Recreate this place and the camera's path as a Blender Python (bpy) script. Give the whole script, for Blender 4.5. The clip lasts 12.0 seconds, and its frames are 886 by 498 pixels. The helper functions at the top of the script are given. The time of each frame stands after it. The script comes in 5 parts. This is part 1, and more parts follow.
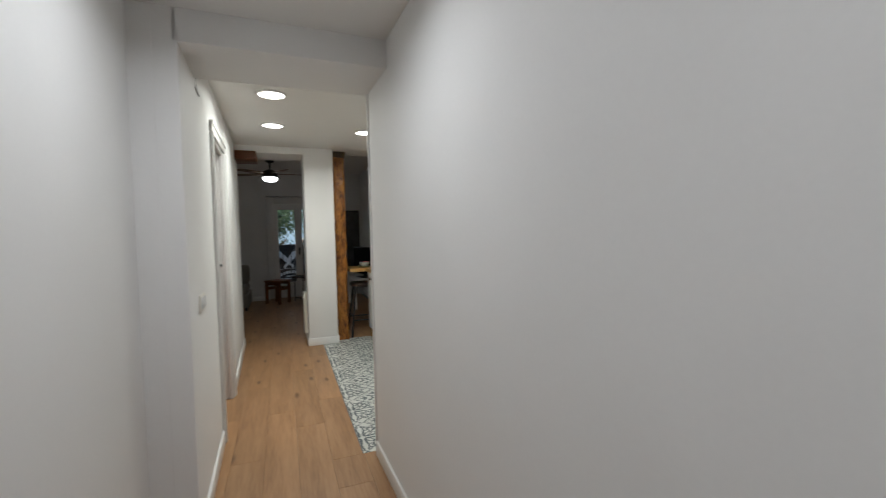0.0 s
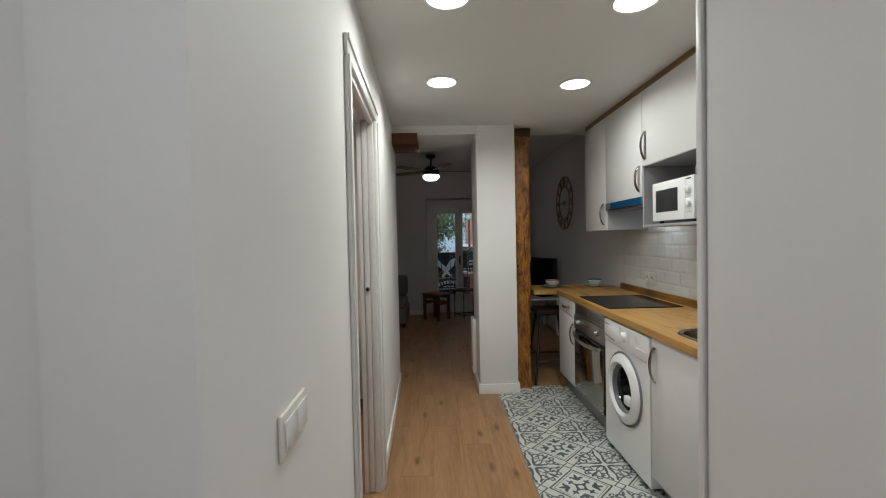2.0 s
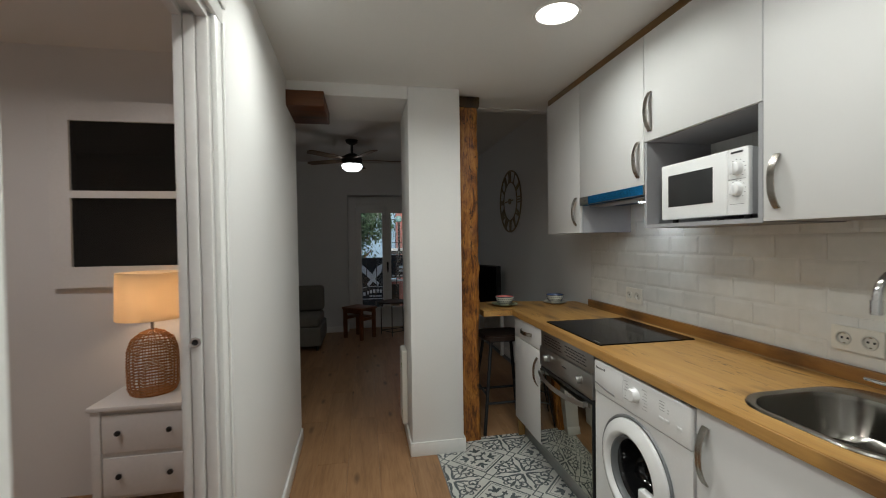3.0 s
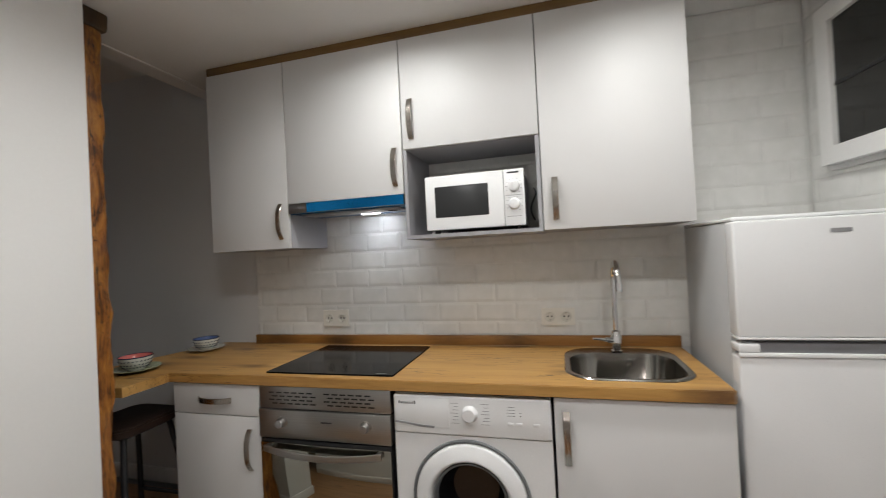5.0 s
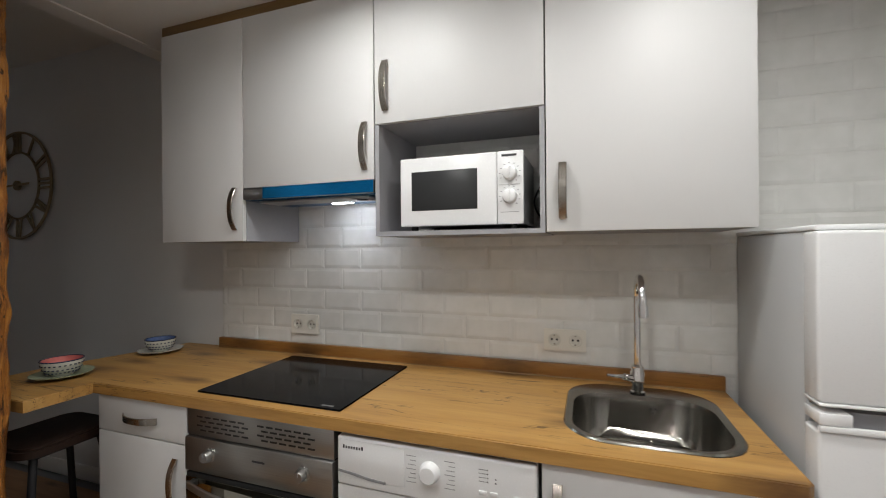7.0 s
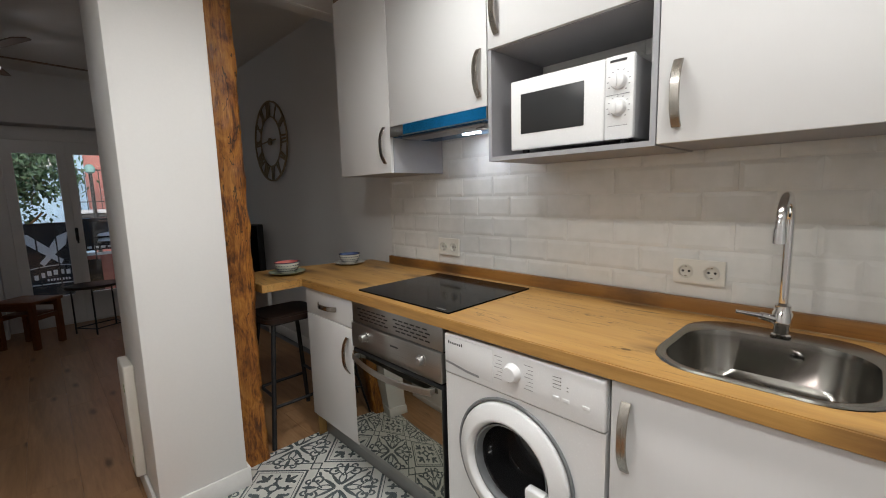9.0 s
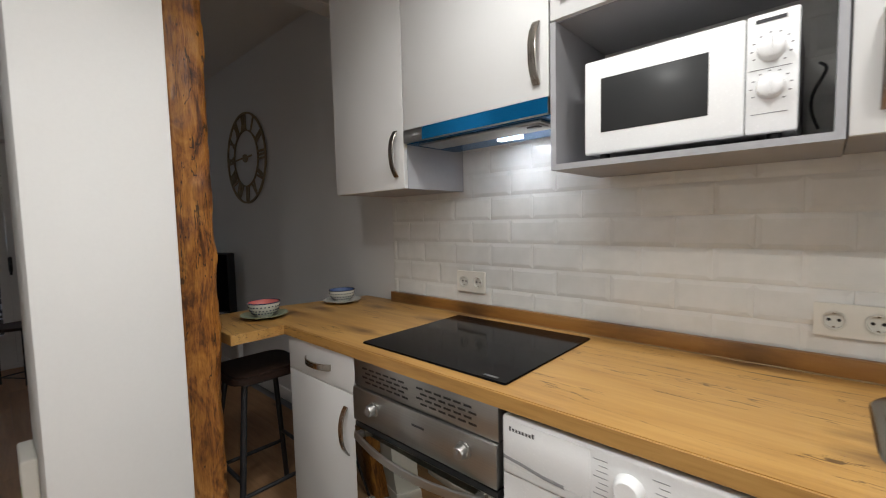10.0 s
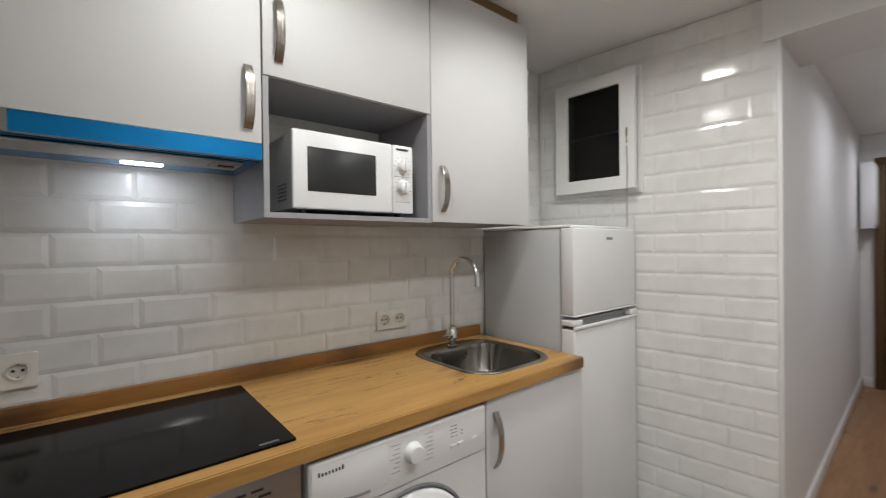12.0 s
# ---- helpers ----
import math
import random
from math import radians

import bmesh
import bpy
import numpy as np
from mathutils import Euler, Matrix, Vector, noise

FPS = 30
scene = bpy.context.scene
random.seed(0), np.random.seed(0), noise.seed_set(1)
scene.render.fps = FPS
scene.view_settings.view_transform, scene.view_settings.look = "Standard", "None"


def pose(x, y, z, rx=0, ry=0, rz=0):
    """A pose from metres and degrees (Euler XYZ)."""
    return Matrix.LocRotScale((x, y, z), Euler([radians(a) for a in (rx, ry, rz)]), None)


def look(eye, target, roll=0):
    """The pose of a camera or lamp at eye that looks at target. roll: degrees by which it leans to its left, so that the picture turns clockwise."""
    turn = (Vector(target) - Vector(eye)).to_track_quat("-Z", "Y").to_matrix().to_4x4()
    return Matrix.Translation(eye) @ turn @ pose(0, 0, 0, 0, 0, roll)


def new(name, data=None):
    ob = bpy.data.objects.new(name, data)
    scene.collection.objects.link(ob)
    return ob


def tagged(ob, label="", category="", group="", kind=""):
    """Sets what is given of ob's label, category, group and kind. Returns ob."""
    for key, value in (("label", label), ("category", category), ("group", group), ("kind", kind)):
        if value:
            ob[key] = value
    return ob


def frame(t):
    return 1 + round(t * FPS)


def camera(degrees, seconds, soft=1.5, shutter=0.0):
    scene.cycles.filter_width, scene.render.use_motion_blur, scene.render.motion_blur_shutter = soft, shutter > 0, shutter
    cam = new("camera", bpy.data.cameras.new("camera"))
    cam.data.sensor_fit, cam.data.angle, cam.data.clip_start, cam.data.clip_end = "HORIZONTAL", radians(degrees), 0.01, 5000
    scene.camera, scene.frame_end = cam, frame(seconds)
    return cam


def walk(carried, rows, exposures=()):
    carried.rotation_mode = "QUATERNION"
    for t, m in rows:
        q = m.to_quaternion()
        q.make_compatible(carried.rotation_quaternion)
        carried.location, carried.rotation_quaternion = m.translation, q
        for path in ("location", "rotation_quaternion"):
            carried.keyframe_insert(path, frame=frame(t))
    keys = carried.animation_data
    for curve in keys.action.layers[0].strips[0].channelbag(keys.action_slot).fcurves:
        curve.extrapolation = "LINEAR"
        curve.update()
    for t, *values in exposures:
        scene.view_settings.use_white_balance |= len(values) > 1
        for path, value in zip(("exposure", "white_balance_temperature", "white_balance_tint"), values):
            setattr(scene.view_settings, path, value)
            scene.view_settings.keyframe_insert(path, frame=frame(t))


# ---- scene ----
cam = camera(93.3, 12.0, soft=1.0, shutter=0.18)
PATH = [
    (0, (0.353, 0.52, 1.388), (1.067, 2.386, 1.294), -1.2),
    (0.5, (0.278, 0.777, 1.39), (0.473, 2.766, 1.321), -1.2),
    (1, (0.285, 1.156, 1.384), (0.295, 3.154, 1.284), -1.3),
    (1.5, (0.304, 1.6, 1.388), (0.237, 3.598, 1.311), -1.1),
    (2, (0.248, 2.108, 1.398), (0.279, 4.107, 1.349), -1.2),
    (2.5, (0.307, 2.587, 1.391), (0.465, 4.58, 1.359), -1.0),
    (2.7, (0.337, 2.792, 1.403), (0.586, 4.776, 1.366), -0.8),
    (4.3, (0.155, 4.284, 1.388), (1.456, 5.803, 1.445), -4.4),
    (4.5, (0.067, 4.32, 1.396), (1.641, 5.554, 1.406), -4.4),
    (5, (-0.134, 4.255, 1.376), (1.796, 4.78, 1.398), -2.9),
    (5.5, (-0.274, 4.199, 1.395), (1.705, 4.477, 1.475), -1.6),
    (6, (-0.29, 4.193, 1.4), (1.685, 4.498, 1.488), -1.1),
    (6.5, (-0.091, 4.181, 1.375), (1.865, 4.593, 1.434), -0.8),
    (7, (0.291, 4.176, 1.4), (2.18, 4.834, 1.4), -0.5),
    (7.5, (0.562, 4.148, 1.371), (2.266, 5.189, 1.253), -0.6),
    (7.7, (0.609, 4.132, 1.362), (2.194, 5.338, 1.188), -0.4),
    (9.3, (0.354, 3.84, 1.306), (1.716, 5.285, 1.065), -1.2),
    (9.5, (0.419, 3.91, 1.281), (1.779, 5.363, 1.08), -0.9),
    (10, (0.555, 4.325, 1.316), (2.024, 5.676, 1.179), -1.4),
    (10.5, (0.597, 4.734, 1.321), (2.303, 5.775, 1.254), -2.1),
    (11, (0.657, 5.003, 1.336), (2.646, 5.206, 1.296), -2.4),
    (11.5, (0.59, 5.139, 1.352), (2.466, 4.444, 1.344), -1.9),
    (12, (0.408, 5.264, 1.36), (1.952, 3.993, 1.347), -0.7),
]
EXPOSURES = [
    (0.0, 0.2, 6500, 7), (1.0, 0.18, 6500, 7), (2.0, 0.0, 6500, 7), (2.5, -0.12, 6500, 7), (4.3, 0.3, 6500, 11), (4.5, 0.28, 6500, 12),
    (5.0, 0.15, 6500, 13), (5.5, 0.06, 6500, 13), (6.5, 0.02, 6500, 13), (7.5, 0.16, 6500, 13), (9.3, 0.36, 6500, 13), (10.5, 0.46, 6500, 13),
    (11.0, 0.5, 6500, 13), (11.5, 0.06, 6500, 13), (12.0, 0.0, 6500, 13),
]
walk(cam, [(t, look(eye, target, roll)) for t, eye, target, roll in PATH], EXPOSURES)


# ---- light ----
def world_light():
    w = bpy.data.worlds.new("dusk_sky")
    scene.world = w
    w.use_nodes = True
    nt = w.node_tree
    nt.nodes.clear()
    sky = nt.nodes.new("ShaderNodeTexSky")
    sky.sky_type, sky.sun_disc = "NISHITA", False
    sky.sun_elevation, sky.sun_rotation = radians(24), radians(180)
    bg = nt.nodes.new("ShaderNodeBackground")
    bg.inputs["Strength"].default_value = SKY
    out = nt.nodes.new("ShaderNodeOutputWorld")
    nt.links.new(sky.outputs[0], bg.inputs[0])
    nt.links.new(bg.outputs[0], out.inputs[0])


SKY = 0.15
DOWNLIGHT_W, HOOD_W, FAN_W, BED_W, HALL_W = 6.5, 0.42, 1.1, 2.1, 5.0
COOL, HALL_TINT, WARM = (0.95, 0.97, 0.93), (0.91, 0.935, 1.0), (1.0, 0.7, 0.48)
world_light()
sun = new("sun", bpy.data.lights.new("sun", "SUN"))
sun.data.energy, sun.data.angle, sun.data.color = 2.1, radians(12), (1.0, 0.96, 0.92)
sun.matrix_basis = look((-2, 4, 6), (0, 16, -1))


def disk_lamp(name, x, y, z, size, power, color):
    ob = new(name, bpy.data.lights.new(name, "AREA"))
    ob.data.shape, ob.data.size, ob.data.energy, ob.data.color, ob.data.spread = "DISK", size, power, color, radians(161)
    ob.matrix_basis = look((x, y, z), (x, y + 0.001, z - 1))
    return ob


# ---- materials ----
class E:
    """A value in a node tree, with arithmetic."""

    def __init__(self, nt, sock):
        self.nt, self.sock = nt, sock

    def op(self, kind, *others):
        n = self.nt.nodes.new("ShaderNodeMath")
        n.operation = kind
        for i, v in enumerate((self, *others)):
            if isinstance(v, E):
                self.nt.links.new(v.sock, n.inputs[i])
            else:
                n.inputs[i].default_value = v
        return E(self.nt, n.outputs[0])

    def __add__(self, o): return self.op("ADD", o)
    def __sub__(self, o): return self.op("SUBTRACT", o)
    def __mul__(self, o): return self.op("MULTIPLY", o)
    def __truediv__(self, o): return self.op("DIVIDE", o)
    def abs(self): return self.op("ABSOLUTE")
    def max(self, o): return self.op("MAXIMUM", o)
    def min(self, o): return self.op("MINIMUM", o)
    def lt(self, o): return self.op("LESS_THAN", o)
    def gt(self, o): return self.op("GREATER_THAN", o)
    def pow(self, o): return self.op("POWER", o)
    def cos(self): return self.op("COSINE")


class Mat:
    """A principled material, with short ways to its nodes."""

    def __init__(self, name, color=(0.8, 0.8, 0.8), rough=0.5, metal=0.0, spec=0.5):
        self.m = bpy.data.materials.new(name)
        self.m.use_nodes = True
        self.nt = self.m.node_tree
        self.bsdf = self.nt.nodes["Principled BSDF"]
        self.set("Base Color", (*color, 1)).set("Roughness", rough).set("Metallic", metal).set("Specular IOR Level", spec)

    def set(self, key, v):
        if isinstance(v, E):
            self.nt.links.new(v.sock, self.bsdf.inputs[key])
        elif hasattr(v, "is_output"):
            self.nt.links.new(v, self.bsdf.inputs[key])
        else:
            self.bsdf.inputs[key].default_value = v
        return self

    def node(self, kind, **inputs):
        n = self.nt.nodes.new("ShaderNode" + kind)
        for k, v in inputs.items():
            k = k.replace("_", " ")
            if isinstance(v, E):
                self.nt.links.new(v.sock, n.inputs[k])
            elif hasattr(v, "is_output"):
                self.nt.links.new(v, n.inputs[k])
            else:
                n.inputs[k].default_value = v
        return n

    def coords(self, scale=(1, 1, 1), shift=None, rot=(0, 0, 0)):
        tc = self.nt.nodes.new("ShaderNodeTexCoord")
        mp = self.node("Mapping", Vector=tc.outputs["Object"], Scale=scale, Rotation=rot)
        if shift is not None:
            self.nt.links.new(shift, mp.inputs["Location"])
        return mp.outputs[0]

    def world(self, scale=(1, 1, 1)):
        g = self.nt.nodes.new("ShaderNodeNewGeometry")
        return self.node("Mapping", Vector=g.outputs["Position"], Scale=scale).outputs[0]

    def noise(self, vec, scale, detail=4.0, rough=0.55, distortion=0.0):
        return E(self.nt, self.node("TexNoise", Vector=vec, Scale=scale, Detail=detail, Roughness=rough, Distortion=distortion).outputs[0])

    def voronoi(self, vec, scale, rand=1.0):
        return E(self.nt, self.node("TexVoronoi", Vector=vec, Scale=scale, Randomness=rand).outputs["Distance"])

    def spots(self, vec, scale):
        n = self.node("TexVoronoi", Vector=vec, Scale=scale)
        n.voronoi_dimensions = "2D"
        return E(self.nt, n.outputs["Distance"]), E(self.nt, self.node("SeparateColor", Color=n.outputs["Color"]).outputs[0])

    def ramp(self, fac, stops):
        n = self.nt.nodes.new("ShaderNodeValToRGB")
        self.nt.links.new(fac.sock, n.inputs[0])
        while len(n.color_ramp.elements) < len(stops):
            n.color_ramp.elements.new(0.5)
        for el, (p, c) in zip(n.color_ramp.elements, stops):
            el.position, el.color = p, (*c, 1)
        return n.outputs[0]

    def mix(self, fac, a, b, blend="MIX"):
        n = self.nt.nodes.new("ShaderNodeMix")
        n.data_type, n.blend_type = "RGBA", blend
        for i, v in ((0, fac), (6, a), (7, b)):
            if isinstance(v, E):
                self.nt.links.new(v.sock, n.inputs[i])
            elif hasattr(v, "is_output"):
                self.nt.links.new(v, n.inputs[i])
            elif i == 0:
                n.inputs[i].default_value = v
            else:
                n.inputs[i].default_value = (*v, 1)
        return n.outputs[2]

    def bump(self, h, strength=0.2, distance=0.002):
        n = self.node("Bump", Strength=strength, Distance=distance, Height=h)
        return self.set("Normal", n.outputs[0])

    def random(self):
        return E(self.nt, self.nt.nodes.new("ShaderNodeObjectInfo").outputs["Random"])


def plain(name, color, rough=0.5, metal=0.0, grain=0.06, scale=60, bump=0.05, spec=0.5):
    """A near-plain surface with faint blotches, fine grain and uneven gloss."""
    m = Mat(name, color, rough, metal, spec)
    v = m.world()
    big, fine = m.noise(v, 3.0, 3), m.noise(v, scale, 5)
    dark = tuple(c * (1 - grain * 2.2) for c in color)
    light = tuple(min(1, c * (1 + grain)) for c in color)
    m.set("Base Color", m.ramp(big * 0.6 + fine * 0.4, [(0.3, dark), (0.7, light)]))
    m.set("Roughness", fine * 0.16 + (rough - 0.08))
    return m.bump(fine, bump, 0.001).m


def wall_paint(name, color):
    m = Mat(name, color, 0.62, spec=0.3)
    v = m.world()
    big, roll, fine = m.noise(v, 1.3, 3), m.noise(v, 90, 3), m.noise(v, 420, 2)
    m.set("Base Color", m.ramp(big * 0.7 + roll * 0.3, [(0.3, tuple(c * 0.95 for c in color)), (0.7, color)]))
    m.set("Roughness", big * 0.2 + 0.52)
    return m.bump(roll * 0.7 + fine * 0.3, 0.16, 0.0015).m


def laminate(name):
    """Oak laminate boards that run along y."""
    m = Mat(name, rough=0.42)
    r = m.random()
    shift = m.node("CombineXYZ", X=r * 13.0, Y=r * 31.0, Z=r * 7.0).outputs[0]
    v = m.coords((1, 0.09, 1), shift)
    v2 = m.coords((1, 0.32, 1), shift)
    grain, streak = m.noise(v, 70, 6, 0.6, 0.4), m.noise(v, 14, 4, 0.6, 0.8)
    base = m.ramp(grain * 0.45 + streak * 0.55, [(0.3, (0.22, 0.112, 0.048)), (0.5, (0.345, 0.19, 0.09)), (0.72, (0.45, 0.27, 0.14))])
    knots, pick = m.spots(v2, 6.5)
    spot = m.noise(v2, 22, 4)
    near = m.node("MapRange", Value=knots + spot * 0.16, **{"From_Min": 0.24, "From_Max": 0.11}).outputs[0]
    knot = E(m.nt, near) * pick.gt(0.72) * 0.75
    tone = m.ramp(r, [(0.0, (0.85, 0.84, 0.83)), (1.0, (1.04, 1.02, 1.0))])
    col = m.mix(1.0, m.mix(knot, base, (0.075, 0.036, 0.018)), tone, "MULTIPLY")
    m.set("Base Color", col).set("Roughness", grain * 0.2 + 0.3)
    return m.bump(grain, 0.12, 0.001).m


def rustic_oak(name, along="Y", dark=1.0, tint=(1.0, 1.0, 1.0)):
    """Worktop oak with knots and open cracks."""
    m = Mat(name, rough=0.42)
    s = {"Y": (1, 0.07, 1), "X": (0.07, 1, 1), "Z": (1, 1, 0.07)}[along]
    s2 = {"Y": (1, 0.3, 1), "X": (0.3, 1, 1), "Z": (1, 1, 0.3)}[along]
    v, v2 = m.world(s), m.world(s2)
    grain, band = m.noise(v, 90, 6, 0.62, 0.5), m.noise(v, 11, 4, 0.55, 1.0)
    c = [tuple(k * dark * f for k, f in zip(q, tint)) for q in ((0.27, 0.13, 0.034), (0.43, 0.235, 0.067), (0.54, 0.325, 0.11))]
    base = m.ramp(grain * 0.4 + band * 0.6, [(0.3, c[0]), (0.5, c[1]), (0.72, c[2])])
    k, pick = m.spots(v2, 6.5)
    warp = m.noise(v2, 34, 5)
    soft = m.node("MapRange", Value=k + warp * 0.3, **{"From_Min": 0.43, "From_Max": 0.17}).outputs[0]
    crack = (m.noise(v, 30, 3, 0.5, 0.9) - 0.5).abs().lt(0.008) * m.noise(v2, 5.0, 2).gt(0.55)
    col = m.mix(E(m.nt, soft) * pick.gt(0.4) * 0.88, base, (0.115 * dark, 0.052 * dark, 0.02 * dark))
    col = m.mix(crack * 0.8, col, (0.06, 0.028, 0.012))
    m.set("Base Color", col).set("Roughness", grain * 0.22 + 0.3)
    return m.bump(grain, 0.18, 0.001).m


def old_timber(name):
    m = Mat(name, rough=0.45)
    v, v2 = m.world((1, 1, 0.12)), m.world((1, 1, 0.42))
    fibre, band, blot = m.noise(v, 150, 6, 0.7, 0.8), m.noise(v, 36, 5, 0.62, 1.8), m.noise(v2, 9, 6, 0.7, 1.6)
    base = m.ramp(fibre * 0.22 + band * 0.33 + blot * 0.45, [(0.36, (0.028, 0.009, 0.003)), (0.43, (0.10, 0.03, 0.006)), (0.49, (0.27, 0.097, 0.016)), (0.56, (0.41, 0.17, 0.03)), (0.68, (0.54, 0.27, 0.062))])
    k = m.node("TexVoronoi", Vector=m.world((1, 1, 0.55)), Scale=6.5)
    far = E(m.nt, k.outputs["Distance"]) + (m.noise(v2, 26, 4) - 0.5) * 0.22
    rings = ((far * 70.0).cos() * 0.5 + 0.5) * far.lt(0.3)
    eye = far.lt(0.075)
    pit = m.voronoi(m.world((1, 1, 0.5)), 34).lt(0.085)
    slit = (m.noise(v, 18, 3, 0.5, 1.2) - 0.5).abs().lt(0.009) * m.noise(v2, 7, 2).gt(0.53)
    dark = eye.max(pit).max(slit)
    col = m.mix(rings * 0.4, base, (0.075, 0.022, 0.005))
    m.set("Base Color", m.mix(dark * 0.85, col, (0.016, 0.006, 0.002))).set("Roughness", band * 0.3 + 0.2)
    return m.bump(fibre * 0.3 + band * 0.5 + blot * 0.6 - dark * 0.5, 0.8, 0.006).m


def cement_tile(name, period=0.42, ox=0.0, oy=0.0):
    """Printed floor sheet: diamond medallions, notched linking lines, looped flowers with scrolls."""
    m = Mat(name, rough=0.38)
    g = m.nt.nodes.new("ShaderNodeNewGeometry")
    sep = m.node("SeparateXYZ", Vector=g.outputs["Position"])
    u = ((E(m.nt, sep.outputs[0]) - ox) / period + 100.0).op("FRACT") - 0.5
    v = ((E(m.nt, sep.outputs[1]) - oy) / period + 100.0).op("FRACT") - 0.5
    a, b = u.abs(), v.abs()
    hi, lo = a.max(b), a.min(b)
    total, across = a + b, (a - b).abs()

    def ring(d, r, w):
        return (d - r).abs().lt(w)

    def dist(x, y, cx, cy):
        return ((x - cx).pow(2.0) + (y - cy).pow(2.0)).pow(0.5)

    def leaf(x, y, x0, y0, x1, y1, w):
        """A pointed ellipse from one point to another."""
        cx, cy, dx, dy = (x0 + x1) / 2, (y0 + y1) / 2, x1 - x0, y1 - y0
        n = math.hypot(dx, dy)
        along = ((x - cx) * (dx / n) + (y - cy) * (dy / n)).abs() / (n / 2)
        side = ((x - cx) * (-dy / n) + (y - cy) * (dx / n)).abs() / w
        return (along.pow(1.7) + side.pow(1.5)).lt(1.0)
    # medallion in a double diamond frame
    ink = ring(total, 0.395, 0.016).max(ring(total, 0.345, 0.006))
    fleur = leaf(hi, lo, 0.13, 0.0, 0.285, 0.0, 0.024).max(leaf(hi, lo, 0.145, 0.01, 0.225, 0.062, 0.02)).max(dist(hi, lo, 0.205, 0.07).lt(0.02))
    mid = leaf(a, b, 0.05, 0.05, 0.15, 0.15, 0.016).max(dist(hi, lo, 0.122, 0.085).lt(0.018)).max(ring(dist(a, b, 0.0, 0.0), 0.052, 0.014)).max(dist(a, b, 0.048, 0.048).lt(0.026))
    ink = ink.max(fleur).max(mid)
    # linking line with a notch, crossing at small lozenges
    edge = ((total - 0.57) * 0.707).min(hi - 0.365)
    ink = ink.max(ring(edge, 0.0, 0.0085))
    p, q = a * -1.0 + 0.5, b * -1.0 + 0.5
    ph, pl = p.max(q), p.min(q)
    ink = ink.max(ring((ph - 0.5).abs() + pl, 0.072, 0.012))
    # spray in the notch
    spray = leaf(a, b, 0.215, 0.215, 0.335, 0.335, 0.024).max(ring(dist(hi, lo, 0.312, 0.19), 0.03, 0.011) * total.lt(0.525)).max(dist(hi, lo, 0.292, 0.168).lt(0.015)).max(leaf(hi, lo, 0.27, 0.25, 0.335, 0.195, 0.014))
    ink = ink.max(spray)
    # flower at the corner: looped petal, leaves, stems that end in curls
    loop = leaf(p, q, 0.03, 0.03, 0.172, 0.172, 0.046) - leaf(p, q, 0.055, 0.055, 0.156, 0.156, 0.028)
    stem = leaf(ph, pl, 0.03, 0.02, 0.25, 0.052, 0.019)
    curl = ring(dist(ph, pl, 0.27, 0.102), 0.054, 0.0125) * ((ph - 0.262) + (pl - 0.1) * 1.2).abs().op("MULTIPLY_ADD", 1.0, (pl - 0.118) * -2.0).gt(0.0)
    curl = curl.max(dist(ph, pl, 0.258, 0.113).lt(0.02)).max(leaf(ph, pl, 0.295, 0.05, 0.385, 0.022, 0.017))
    ink = ink.max(loop).max(stem).max(curl)
    w = m.world()
    wear, tone, dust = m.noise(w, 60, 5), m.noise(w, 7, 3), m.noise(w, 400, 3)
    base = m.ramp(tone * 0.7 + dust * 0.3, [(0.3, (0.50, 0.51, 0.48)), (0.7, (0.62, 0.63, 0.59))])
    dark = m.ramp(tone * 0.4 + wear * 0.6, [(0.35, (0.032, 0.046, 0.054)), (0.7, (0.095, 0.12, 0.134))])
    m.set("Base Color", m.mix(ink * (wear.gt(0.34) * 0.22 + 0.74), base, dark)).set("Roughness", wear * 0.2 + 0.26)
    return m.bump(wear, 0.1, 0.001).m


def brushed(name, color, along, rough=0.3):
    m = Mat(name, color, rough, 1.0)
    s = {"X": (2, 300, 300), "Y": (300, 2, 300), "Z": (300, 300, 2)}[along]
    f, big = m.noise(m.world(s), 1.0, 3), m.noise(m.world(), 6, 3)
    m.set("Base Color", m.ramp(f * 0.6 + big * 0.4, [(0.3, tuple(c * 0.8 for c in color)), (0.7, color)]))
    m.set("Roughness", f * 0.18 + big * 0.1 + rough - 0.12)
    return m.bump(f, 0.015, 0.0003).m


def glow(name, color, strength):
    m = Mat(name, color)
    m.set("Emission Color", (*color, 1)).set("Emission Strength", strength)
    return m.m


def glass(name, tint=(0.95, 0.97, 0.97), rough=0.0):
    m = Mat(name, tint, rough)
    m.set("Transmission Weight", 1.0).set("IOR", 1.45)
    return m.m


def leaves(name, a, b):
    m = Mat(name, a, 0.5)
    geo = m.nt.nodes.new("ShaderNodeNewGeometry")
    m.set("Base Color", m.ramp(E(m.nt, geo.outputs["Random Per Island"]), [(0.0, a), (1.0, b)]))
    return m.m


def cabinet_white(name):
    m = Mat(name, (0.78, 0.77, 0.76), 0.4)
    f, big = m.noise(m.world((260, 260, 18)), 1.0, 3), m.noise(m.world(), 2.2, 3)
    m.set("Base Color", m.ramp(f * 0.15 + big * 0.85, [(0.3, (0.615, 0.613, 0.61)), (0.7, (0.645, 0.643, 0.64))]))
    m.set("Roughness", f * 0.08 + big * 0.06 + 0.42).set("Specular IOR Level", 0.4)
    return m.bump(f, 0.02, 0.0004).m


